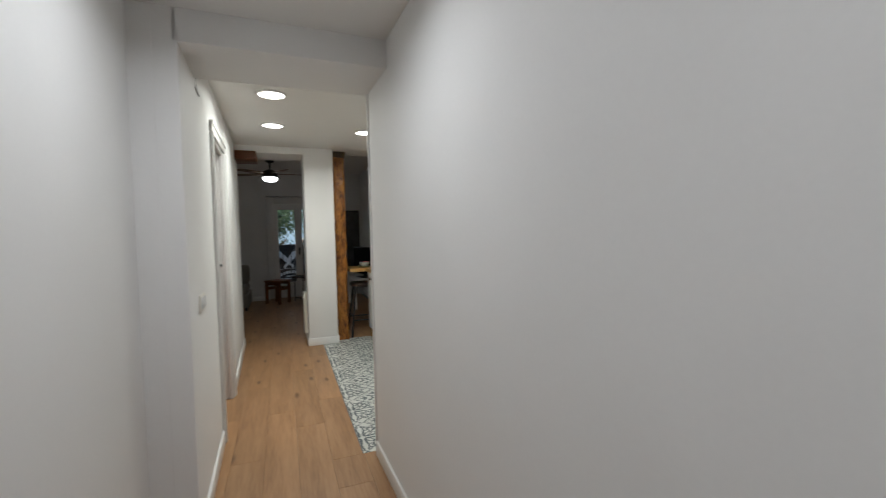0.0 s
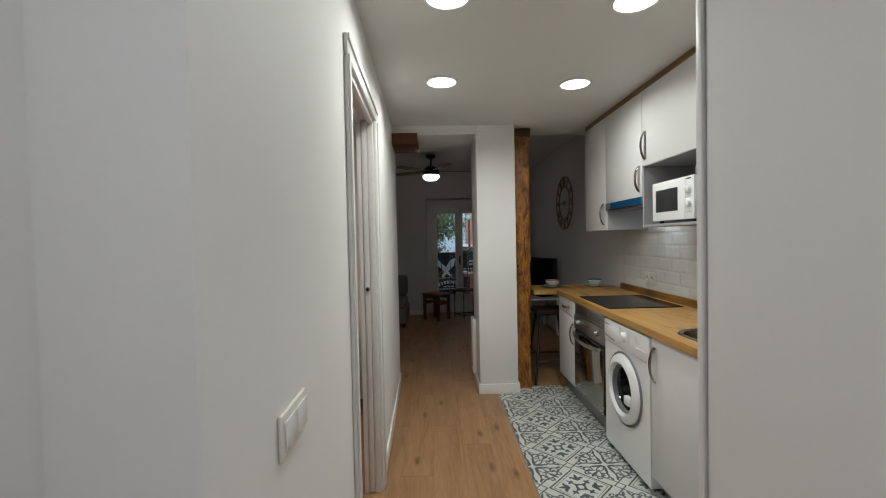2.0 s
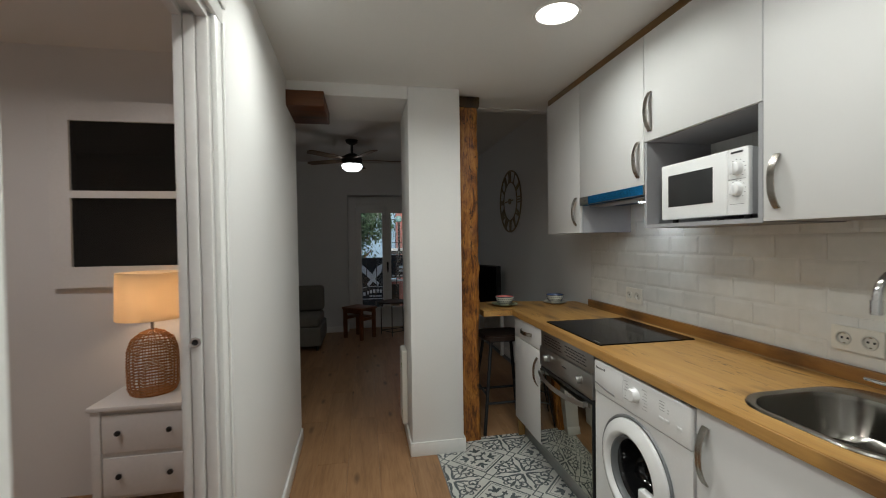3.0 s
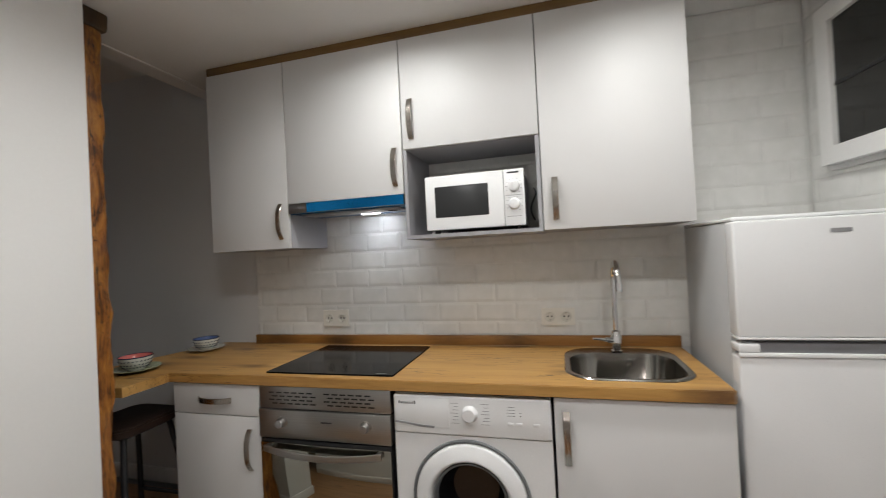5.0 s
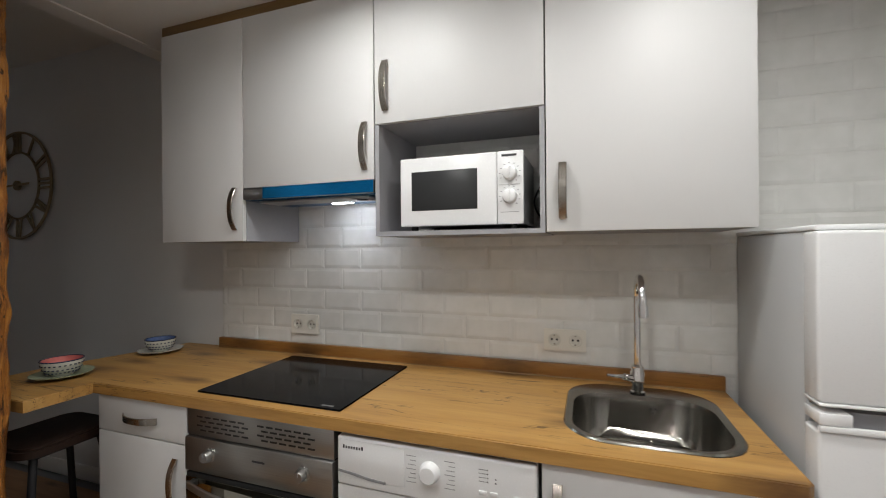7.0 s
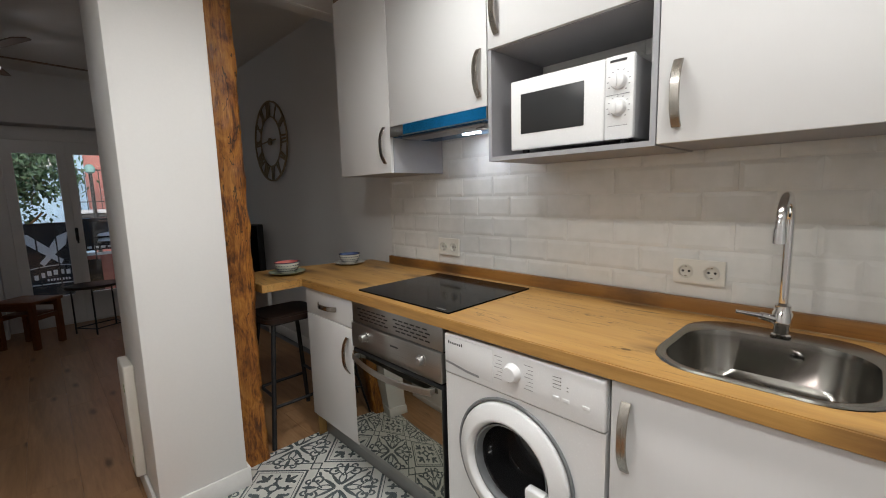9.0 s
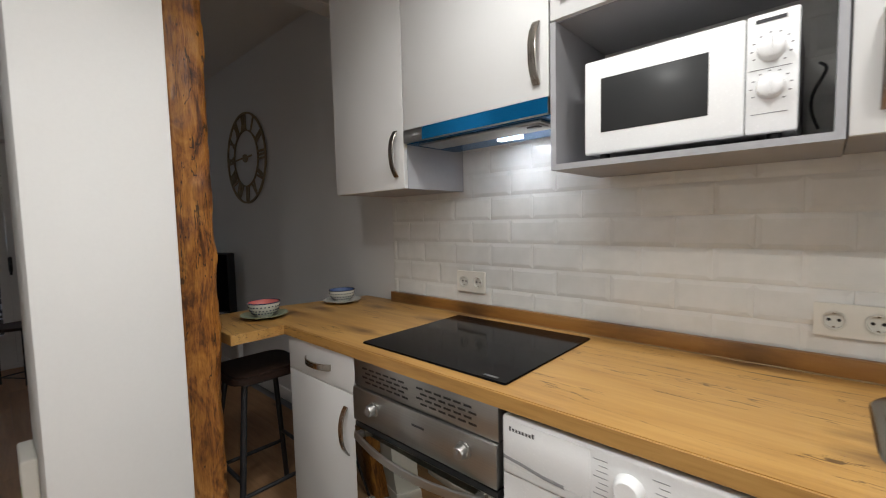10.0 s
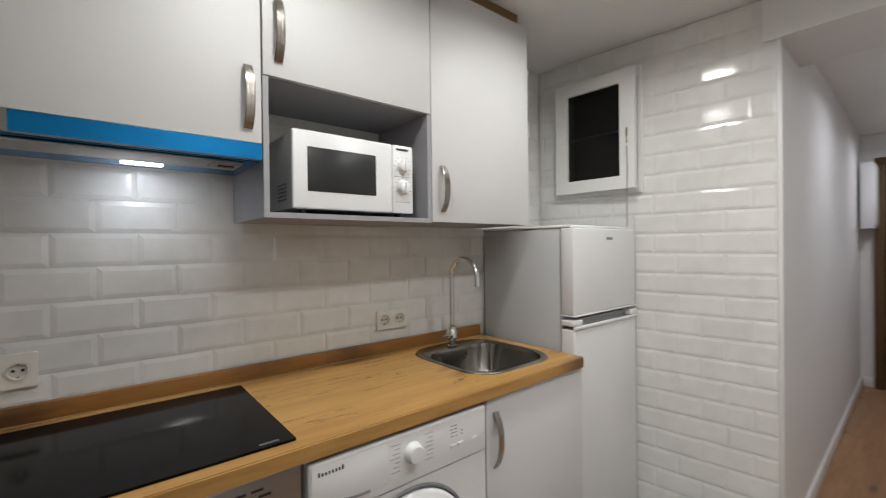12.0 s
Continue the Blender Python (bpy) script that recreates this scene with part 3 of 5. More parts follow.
def switch(name, m, y, z, rockers=1):
    t = thing(name, m @ Vector((0, y, z)), "white double rocker light switch on the wall", "light switch")
    t["kind"] = "structure"
    part("plate", moved(box(0.0005, 0.009, y - 0.077, y + 0.077, z - 0.042, z + 0.042, 0.003), m), M_SOCKET, t)
    for k in (-1, 1):
        part("rocker", moved(box(0.0095, 0.013, y + k * 0.034 - 0.031, y + k * 0.034 + 0.031, z - 0.028, z + 0.028, 0.002), m), M_APPL, t)


def balcony_door():
    t = thing("balcony_door", (0.69, 10.07, 0), "closed white two-leaf glazed balcony door", "door")
    t["kind"] = "structure"
    part("frame_west", box(0.062, 0.185, 10.03, 10.1, 0.0, 2.135, 0.004), M_TRIM, t)
    part("frame_east", box(1.205, 1.338, 10.03, 10.1, 0.0, 2.135, 0.004), M_TRIM, t)
    part("frame_head", box(0.186, 1.204, 10.03, 10.1, 2.0, 2.135, 0.004), M_TRIM, t)
    part("sill", box(0.186, 1.204, 10.03, 10.1, 0.0, 0.03, 0.004), M_TRIM, t)
    for x0, x1, g0, g1 in ((0.187, 0.674, 0.27, 0.605), (0.676, 1.203, 0.745, 1.135)):
        leaf = part("leaf", upright(rect(x0, x1, 0.032, 1.998), [rect(g0, g1, 0.33, 1.87)], 0.055, pose(0, 10.03, 0)), M_TRIM, t)
        p = part("pane", box(g0 - 0.005, g1 + 0.005, 10.052, 10.058, 0.325, 1.875), M_CLEAR, leaf)
        p.visible_shadow = False
    part("handle", joined(box(0.672, 0.70, 10.012, 10.027, 0.93, 1.07, 0.003), cyl((0.686, 10.02, 1.0), (0.686, 9.98, 1.0), 0.008), cyl((0.686, 9.98, 1.0), (0.686, 9.98, 0.9), 0.009)), M_BLACKMETAL, t, "black lever handle")


def small_window():
    t = thing("window_1", (1.66, 3.16, 1.66), "small white painted casement window standing ajar", "window")
    t["kind"] = "structure"
    part("window_frame", upright(rect(1.46, 1.93, 1.638, 2.28), [rect(1.478, 1.885, 1.682, 2.235)], 0.022, WINDOW @ pose(0, 3.091, 0)), M_TRIM, t)
    m = WINDOW @ pose(1.915, 3.117, 0.008, 0, 0, -3.0)
    sash = part("sash", moved(upright(rect(-0.44, 0.0, 1.648, 2.252), [rect(-0.365, -0.07, 1.715, 2.188)], 0.032, Matrix()), m), M_TRIM, t)
    # darkness of the unlit shaft is put into the pane's near-black colour
    part("pane", moved(box(-0.37, -0.065, 0.008, 0.013, 1.71, 2.193), m), M_DARKGLASS, sash, "opaque pane coloured near black for the unlit shaft")
    part("glazing_bar", moved(box(-0.365, -0.07, 0.013, 0.017, 1.94, 1.952), m), M_BLACK, sash)
    knob = part("knob", moved(lathe([(0, 0), (0.008, 0), (0.008, 0.02), (0.02, 0.024), (0.023, 0.034), (0.018, 0.045), (0, 0.048)], (-0.405, 0.032, 1.965), "Y", 24), m @ Matrix()), M_APPL, sash)
    for z in (1.74, 2.12):
        part("hinge", moved(cyl((1.927, 3.122, z), (1.927, 3.122, z + 0.06), 0.007), WINDOW), M_TRIM, t)
    # light shaft outside: closed box in dark wood colour, added to keep the gap black
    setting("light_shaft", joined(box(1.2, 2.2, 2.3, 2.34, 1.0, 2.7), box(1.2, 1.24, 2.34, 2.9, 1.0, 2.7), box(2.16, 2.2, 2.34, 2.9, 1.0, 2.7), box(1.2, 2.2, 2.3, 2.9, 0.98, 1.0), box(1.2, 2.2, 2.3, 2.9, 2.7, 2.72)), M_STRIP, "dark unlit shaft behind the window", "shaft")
    c = thing("pull_cord", (1.482, 3.225, 1.47), "thin grey cable with a green-yellow wrapped end", "cable")
    top = m @ Vector((-0.405, 0.04, 1.95))
    part("cable", tube([top - Vector((0, 0, 0.09)), top - Vector((0, 0.004, 0.2)), (top.x + 0.004, top.y - 0.006, 1.6), (top.x + 0.006, top.y - 0.01, 1.449)], 0.0025, 8), M_INK2, c)
    part("wrapped_end", tube([top, top - Vector((0, -0.002, 0.035)), top - Vector((0, 0, 0.075))], 0.0045, 8), plain("green_yellow_wrap", (0.22, 0.24, 0.04), 0.5, grain=0.3), c)


build_walls()
build_trim()
casing("sliding_door_casing", HALL)
recess_door()
entry_door()
switch("light_switch", HALL, 0.325, 1.045)
balcony_door()
small_window()
w = thing("loose_cable", (-0.04, 3.06, 2.215), "thin dark cable end hanging below the beam", "cable")
part("cable", tube([(-0.042, 3.058, 2.2145), (-0.042, 3.052, 2.155), (-0.043, 3.065, 2.146), (-0.044, 3.15, 2.138)], 0.003, 8), M_GREYPL, w)
setting("wood_lintel", box(-0.14, 0.1, 5.79, 6.2, 2.235, 2.33, 0.006), M_LINTEL, "dark red-brown old wooden lintel end", "beam")


# ---- lights in the ceiling ----
def downlight(x, y, z, power, color=COOL, group="round ceiling downlights"):
    t = thing("downlight", (x, y, z), "round flush white ceiling downlight, switched on", "ceiling light", group)
    part("bezel", lathe([(0.088, 0.0), (0.104, 0.0), (0.106, -0.003), (0.102, -0.009), (0.09, -0.009), (0.088, 0.0)], (x, y, z - 0.001)), M_TRIM, t)
    part("diffuser", cyl((x, y, z - 0.001), (x, y, z - 0.006), 0.0885, n=40), M_GLOW, t)
    disk_lamp("downlight_lamp", x, y, z - 0.012, 0.17, power, color)


M_GLOW = glow("lit_diffuser", (1.0, 0.97, 0.92), 5.0)
for lx, ly in ((0.303, 4.785), (1.175, 4.85), (0.315, 3.845), (1.115, 3.89)):
    downlight(lx, ly, CEIL, DOWNLIGHT_W)
downlight(0.30, 1.85, HALL_CEIL, HALL_W, HALL_TINT)
downlight(0.36, 0.30, HALL_CEIL, HALL_W, HALL_TINT)
downlight(-1.3, 4.5, 2.5, 9.0, (1.0, 0.9, 0.88))


# ---- kitchen ----
FRONT, UPPER = 1.375, 1.637      # planes of the lower and upper fronts


def strap_handle(parent, x, y, z, length, vertical=True):
    """A bowed strap of brushed nickel on a front whose face is at x."""
    pts = []
    for i in range(13):
        s = i / 12 * 2 - 1
        out = 0.004 + 0.026 * (1 - abs(s) ** 2.6)
        pts.append((x - out, y, z + s * length / 2) if vertical else (x - out, y + s * length / 2, z))
    b = tube(pts, 0, flat=(0.0245, 0.006), up=(1, 0, 0))
    return part("handle", b, M_NICKEL, parent, "bowed brushed nickel handle")


def carcass(parent, x0, x1, y0, y1, z0, z1, t=0.016):
    """A cabinet's body, board by board, open at the front."""
    part("side_board", box(x0, x1, y0, y0 + t, z0, z1), M_GREY, parent)
    part("side_board", box(x0, x1, y1 - t, y1, z0, z1), M_GREY, parent)
    part("bottom_board", box(x0, x1, y0 + t, y1 - t, z0, z0 + t), M_GREY, parent)
    part("top_board", box(x0, x1, y0 + t, y1 - t, z1 - t, z1), M_GREY, parent)
    part("back_board", box(x1 - 0.006, x1, y0 + t, y1 - t, z0 + t, z1 - t), M_GREY, parent)


def base_units():
    c = thing("base_cabinet", (1.68, 5.735, 0), "white base cabinet with drawer, door and oak side", "cabinet", "kitchen base cabinets")
    carcass(c, FRONT + 0.02, 1.98, 5.508, 5.95, 0.135, 0.858)
    part("side_panel", box(FRONT + 0.019, 1.985, 5.951, 5.967, 0.0, 0.858, 0.001), M_SIDE, c, "oak side panel")
    d = part("drawer_front", box(FRONT, FRONT + 0.018, 5.509, 5.964, 0.722, 0.853, 0.0015), M_CAB, c)
    strap_handle(d, FRONT, 5.736, 0.787, 0.175, False)
    d = part("door", box(FRONT, FRONT + 0.018, 5.509, 5.964, 0.14, 0.718, 0.0015), M_CAB, c)
    strap_handle(d, FRONT, 5.560, 0.58, 0.175)
    c = thing("sink_cabinet", (1.68, 4.015, 0), "white sink base cabinet with one door", "cabinet", "kitchen base cabinets")
    carcass(c, FRONT + 0.02, 1.98, 3.755, 4.29, 0.1, 0.73)
    part("side_panel", box(FRONT + 0.019, 1.985, 3.738, 3.754, 0.0, 0.858, 0.001), M_GREYPL, c, "dark grey side panel")
    part("rail", box(FRONT + 0.02, FRONT + 0.04, 3.755, 4.29, 0.80, 0.858), M_GREY, c)
    d = part("door", box(FRONT, FRONT + 0.018, 3.738, 4.293, 0.105, 0.853, 0.0015), M_CAB, c)
    strap_handle(d, FRONT, 4.254, 0.716, 0.185)
    k = thing("kickboard", (1.44, 5.43, 0), "brushed aluminium kickboard below the cabinets", "kickboard")
    part("board", box(1.437, 1.452, 4.905, 5.949, 0.004, 0.133, 0.001), M_KICK, k)
    part("sink_side_board", box(1.437, 1.452, 3.757, 4.29, 0.004, 0.098, 0.001), M_KICK, k)


def oven():
    y0, y1 = 4.905, 5.503
    o = thing("oven", (1.65, 5.2, 0.135), "built-in stainless steel oven with mirrored glass door", "oven")
    part("body", box(FRONT + 0.03, 1.95, y0 + 0.01, y1 - 0.01, 0.137, 0.856), M_GREYPL, o)
    v = part("vent_panel", box(FRONT - 0.002, FRONT + 0.03, y0 + 0.002, y1, 0.764, 0.855, 0.002), M_STEEL, o)
    first = None
    for c in (5.335, 5.075):
        for r in range(4):
            for k in range(6):
                yy = c - 0.1 + k * 0.036 + (r % 2) * 0.016
                if first is None:
                    first = part("vent_slot", box(FRONT - 0.0032, FRONT - 0.0005, 0, 0.026, 0, 0.0055), M_BLACK, v)
                    slot = first
                else:
                    slot = new("vent_slot", first.data)
                    slot.parent = v
                slot.location = (0, yy, 0.783 + r * 0.015)
    p = part("control_panel", box(FRONT - 0.012, FRONT + 0.03, y0 + 0.002, y1, 0.645, 0.761, 0.003), M_STEEL, o)
    part("gap_line", box(FRONT + 0.004, FRONT + 0.03, y0 + 0.003, y1, 0.76, 0.765), M_BLACK, o)
    part("badge", box(FRONT - 0.0132, FRONT - 0.0118, 5.16, 5.21, 0.716, 0.722), M_INK, p)
    for ky in (5.39, 5.012):
        k = part("knob", lathe([(0.0, 0.0), (0.024, 0.0), (0.024, 0.004), (0.019, 0.006), (0.0175, 0.024), (0.0155, 0.027), (0, 0.027)], (FRONT - 0.012, ky, 0.712), "X", 32), M_STEEL, p)
        part("pointer", box(FRONT - 0.0405, FRONT - 0.0388, ky - 0.0015, ky + 0.0015, 0.714, 0.728), M_INK2, k)
    d = part("door", box(FRONT - 0.008, FRONT + 0.028, y0 + 0.003, y1 - 0.001, 0.165, 0.638, 0.004), M_BLACK, o)
    part("door_glass", box(FRONT - 0.0125, FRONT - 0.0085, y0 + 0.006, y1 - 0.004, 0.17, 0.625, 0.0015), M_OVENGLASS, d, "dark mirror-like oven glass")
    part("lower_trim", box(FRONT - 0.004, FRONT + 0.028, y0 + 0.003, y1 - 0.001, 0.137, 0.163, 0.002), M_STEEL, o)
    pts = []
    for i in range(17):
        s = i / 16 * 2 - 1
        pts.append((FRONT - 0.035 - 0.03 * (1 - s * s), 5.203 + s * 0.262, 0.612 - 0.012 * (1 - s * s)))
    part("handle", tube(pts, 0, flat=(0.027, 0.009), up=(1, 0, 0)), M_STEEL, d, "bowed steel oven handle")
    for s in (-1, 1):
        part("handle_foot", box(FRONT - 0.036, FRONT - 0.0125, 5.203 + s * 0.25 - 0.011, 5.203 + s * 0.25 + 0.011, 0.602, 0.622, 0.003), M_STEEL, d)


def washing_machine():
    y0, y1, x0 = 4.304, 4.892, 1.372
    w = thing("washing_machine", (1.65, 4.6, 0), "white front-loading washing machine with grey door seal", "washing machine")
    hole = [(4.605 + 0.213 * math.cos(a), 0.468 + 0.213 * math.sin(a)) for a in [2 * math.pi * i / 48 for i in range(48)]]
    front = slab([(y0, 0.03), (y1, 0.03), (y1, 0.70), (y0, 0.70)], [hole], -0.02, 0)
    m = Matrix(((0, 0, -1, x0), (1, 0, 0, 0), (0, 1, 0, 0), (0, 0, 0, 1)))
    part("front_panel", moved(front, m), M_APPL, w)
    part("body", joined(box(x0 + 0.02, 1.93, y0, y0 + 0.012, 0.03, 0.846), box(x0 + 0.02, 1.93, y1 - 0.012, y1, 0.03, 0.846), box(x0 + 0.02, 1.93, y0 + 0.012, y1 - 0.012, 0.82, 0.846), box(1.9, 1.93, y0 + 0.012, y1 - 0.012, 0.03, 0.82), box(x0 + 0.02, 1.93, y0 + 0.012, y1 - 0.012, 0.03, 0.05)), M_APPL, w)
    cp = part("control_panel", box(x0 - 0.006, x0 + 0.02, y0, y1, 0.702, 0.846, 0.008, 3), M_APPL, w)
    dr = part("detergent_drawer", box(x0 - 0.0075, x0 - 0.0055, 4.672, 4.885, 0.728, 0.838, 0.0018), M_APPL, cp)
    part("drawer_grip", tube([(x0 - 0.0072, 4.886, 0.745), (x0 - 0.008, 4.84, 0.741), (x0 - 0.009, 4.78, 0.733), (x0 - 0.008, 4.73, 0.73)], 0, flat=(0.008, 0.002), up=(1, 0, 0)), M_INK2, dr)
    for k in range(8):
        part("badge_bar", box(x0 - 0.0081, x0 - 0.0073, 4.803 + k * 0.0088, 4.808 + k * 0.0088, 0.813, 0.8205 + (0.0035 if k in (0, 7) else 0)), M_INK, dr)
    part("dial", lathe([(0, 0), (0.03, 0), (0.03, 0.003), (0.027, 0.006), (0.0255, 0.02), (0.022, 0.024), (0, 0.024)], (x0 - 0.006, 4.594, 0.785), "X", 36), M_APPL, cp)
    bars = []
    for s in (-1, 1):
        for i in range(7):
            bars.append(box(x0 - 0.0066, x0 - 0.0058, 4.594 + s * 0.057 - 0.015, 4.594 + s * 0.057 + 0.015 - 0.006 * (i % 3), 0.748 + i * 0.0122, 0.7496 + i * 0.0122))
    part("dial_marks", joined(*bars), M_INK2, cp)
    dots = [box(x0 - 0.0066, x0 - 0.0058, 4.43 - k * 0.022, 4.4345 - k * 0.022, 0.784 + i * 0.0105, 0.7865 + i * 0.0105) for k in range(2) for i in range(4 - 2 * k)]
    dots += [box(x0 - 0.0066, x0 - 0.0058, 4.437, 4.456, 0.7846 + i * 0.0105, 0.7858 + i * 0.0105) for i in range(4)]
    part("indicator_marks", joined(*dots), M_INK, cp)
    for yy in (4.445, 4.415, 4.355):
        part("button", box(x0 - 0.009, x0 - 0.0055, yy - 0.011, yy + 0.011, 0.75, 0.762, 0.002), M_APPL, cp)
    part("kick_plate", box(x0 + 0.003, x0 + 0.02, y0 + 0.003, y1 - 0.003, 0.032, 0.10, 0.003), M_APPL, w)
    c = (x0, 4.605, 0.468)
    part("seal_ring", lathe([(0.219, 0.0), (0.222, 0.004), (0.219, 0.01), (0.212, 0.01), (0.21, 0.0)], c, "X", 64), M_GREYPL, w, "dark grey ring round the door")
    d = part("door_ring", lathe([(0.208, -0.002), (0.208, 0.01), (0.205, 0.016), (0.199, 0.02), (0.178, 0.029), (0.163, 0.035), (0.158, 0.036), (0.154, 0.034), (0.146, 0.022), (0.141, 0.008), (0.139, -0.004)], c, "X", 64), M_APPL, w)
    part("door_bowl", lathe([(0.1395, 0.014), (0.13, 0.004), (0.118, -0.03), (0.108, -0.075), (0.09, -0.1), (0, -0.108)], c, "X", 56), M_BOWL, d, "dark bulging glass bowl")
    part("inner_ring", lathe([(0.14, 0.018), (0.134, 0.016), (0.127, -0.002), (0.122, -0.03)], c, "X", 56), M_GREYPL, d)
    part("door_grip", box(x0 - 0.046, x0 - 0.014, 4.462, 4.525, 0.41, 0.46, 0.006), M_APPL, d)
    part("drum", joined(lathe([(0.15, -0.02), (0.2, -0.05), (0.215, -0.09), (0.215, -0.4), (0, -0.41)], c, "X", 48)), M_DRUM, w, "dark steel drum")
    for fy in (4.36, 4.84):
        for fx in (1.44, 1.88):
            part("foot", cyl((fx, fy, 0), (fx, fy, 0.031), 0.02), M_BLACK, w)


M_BOWL = Mat("dark_washer_glass", (0.012, 0.012, 0.013), 0.05).m
M_DRUM = plain("dark_drum_steel", (0.12, 0.12, 0.125), 0.35, metal=0.8)


def worktop():
    outer = [(1.362, 3.745), (1.374, 3.733), (1.998, 3.733), (1.998, 6.25), (1.40, 6.412), (1.15, 6.412), (1.15, 5.972), (1.362, 5.972)]
    t = thing("worktop", (1.7, 5.0, 0.86), "rustic oak worktop with knots, turning into a breakfast bar", "worktop")
    part("top", slab(outer, [rounded(1.436, 1.904, 3.8, 4.244, 0.12)], 0.86, 0.90, 0.0025), M_TOP, t)
    part("edge_band", box(1.3595, 1.3619, 3.747, 5.971, 0.861, 0.8985, 0.0008, 1), M_TOP, t)
    u = thing("upstand", (1.98, 4.87, 0.90), "darker oak upstand strip along the wall", "upstand")
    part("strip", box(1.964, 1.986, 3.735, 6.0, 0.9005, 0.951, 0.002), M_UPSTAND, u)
    part("sealant_bead", tube([(1.9632, 3.737 + 2.26 * i / 40, 0.9014 + 0.0004 * math.sin(i * 2.3)) for i in range(41)], 0.0022, 8), M_SEAL, u, "thin clear glossy sealant bead")
    b = thing("wall_batten", (1.95, 6.1, 0.83), "oak batten that carries the breakfast bar", "batten")
    part("batten", box(1.97, 1.998, 5.97, 6.22, 0.8, 0.859, 0.002), M_SIDE, b)


M_FAINT = plain("grey_hob_print", (0.11, 0.11, 0.11), 0.4)


def hob():
    h = thing("hob", (1.65, 5.2, 0.9), "black ceramic glass hob set into the oak worktop", "hob")
    part("plate", moved(slab(rounded(1.403, 1.914, 4.904, 5.493, 0.006, 3), [], 0.9005, 0.906, 0.0015), Matrix()), M_HOB, h)
    part("badge", box(1.417, 1.427, 4.94, 4.985, 0.9061, 0.9064), M_FAINT, h)


def sink():
    s = thing("sink", (1.68, 4.02, 0.9), "inset stainless steel sink bowl with rounded rim", "sink")

    def loop(x0, x1, y0, y1, r, z):
        return [Vector((x, y, z)) for x, y in rounded(x0, x1, y0, y1, r, 8)]
    loops = [loop(1.434, 1.918, 3.798, 4.25, 0.13, 0.9008), loop(1.438, 1.914, 3.802, 4.246, 0.128, 0.9055), loop(1.45, 1.9, 3.814, 4.234, 0.12, 0.906),
             loop(1.458, 1.832, 3.822, 4.226, 0.115, 0.901), loop(1.462, 1.828, 3.826, 4.222, 0.112, 0.885), loop(1.471, 1.819, 3.836, 4.212, 0.105, 0.79), loop(1.481, 1.795, 3.846, 4.198, 0.08, 0.768), loop(1.54, 1.74, 3.91, 4.14, 0.07, 0.762)]
    bm = bmesh.new()
    rings = [[bm.verts.new(p) for p in l] for l in loops]
    for a, b in zip(rings, rings[1:]):
        for i in range(len(a)):
            j = (i + 1) % len(a)
            bm.faces.new((a[i], a[j], b[j], b[i]))
    bm.faces.new(rings[-1])
    bmesh.ops.recalc_face_normals(bm, faces=bm.faces[:])
    for f in bm.faces:
        if f.calc_center_median().z < 0.77 and f.normal.z < 0:
            bmesh.ops.reverse_faces(bm, faces=bm.faces[:])
            break
    part("bowl", bm, M_SINK, s)
    o = part("overflow", lathe([(0.0, 0.0), (0.006, 0.0), (0.006, 0.003), (0.015, 0.004), (0.016, 0.0)], (1.8255, 3.98, 0.862), "X", 24), M_CHROME, s)
    part("overflow_holes", joined(*[cyl((1.8245, 3.98 + 0.009 * math.cos(a), 0.862 + 0.009 * math.sin(a)), (1.82, 3.98 + 0.009 * math.cos(a), 0.862 + 0.009 * math.sin(a)), 0.0032, n=10) for a in (0.5, 2.6, 4.7)]), M_BLACK, o)
    part("drain", lathe([(0.0, 0.001), (0.03, 0.001), (0.034, 0.004), (0.042, 0.003), (0.044, 0.0)], (1.64, 4.02, 0.762), "Z", 32), M_CHROME, s)
    f = thing("faucet", (1.86, 4.022, 0.906), "chrome swan-neck mixer tap with side lever", "faucet")
    x, y = 1.86, 4.022
    part("base", lathe([(0, 0.0), (0.024, 0.0), (0.024, 0.004), (0.019, 0.007), (0.019, 0.03), (0.0235, 0.033), (0.0235, 0.066), (0.0195, 0.071), (0.0195, 0.088), (0.0135, 0.094), (0, 0.094)], (x, y, 0.9055), "Z", 32), M_CHROME, f)
    path = [(x, y, 1.0 + 0.022 * i) for i in range(11)]
    for i in range(1, 17):
        a = math.pi * i / 16
        path.append((x - 0.083 * (1 - math.cos(a)), y, 1.22 + 0.083 * math.sin(a)))
    path.append((x - 0.166, y, 1.195))
    part("spout", tube(path, 0.0115, 16, up=(0, 1, 0)), M_CHROME, f)
    part("aerator", cyl((x - 0.166, y, 1.225), (x - 0.167, y, 1.185), 0.0145, n=24, bevel=0.002), M_CHROME, f)
    part("lever", joined(cyl((x - 0.012, y + 0.018, 0.953), (x - 0.03, y + 0.045, 0.962), 0.012, 0.011), cyl((x - 0.03, y + 0.045, 0.962), (x - 0.062, y + 0.1, 0.972), 0.007, 0.0045)), M_CHROME, f)


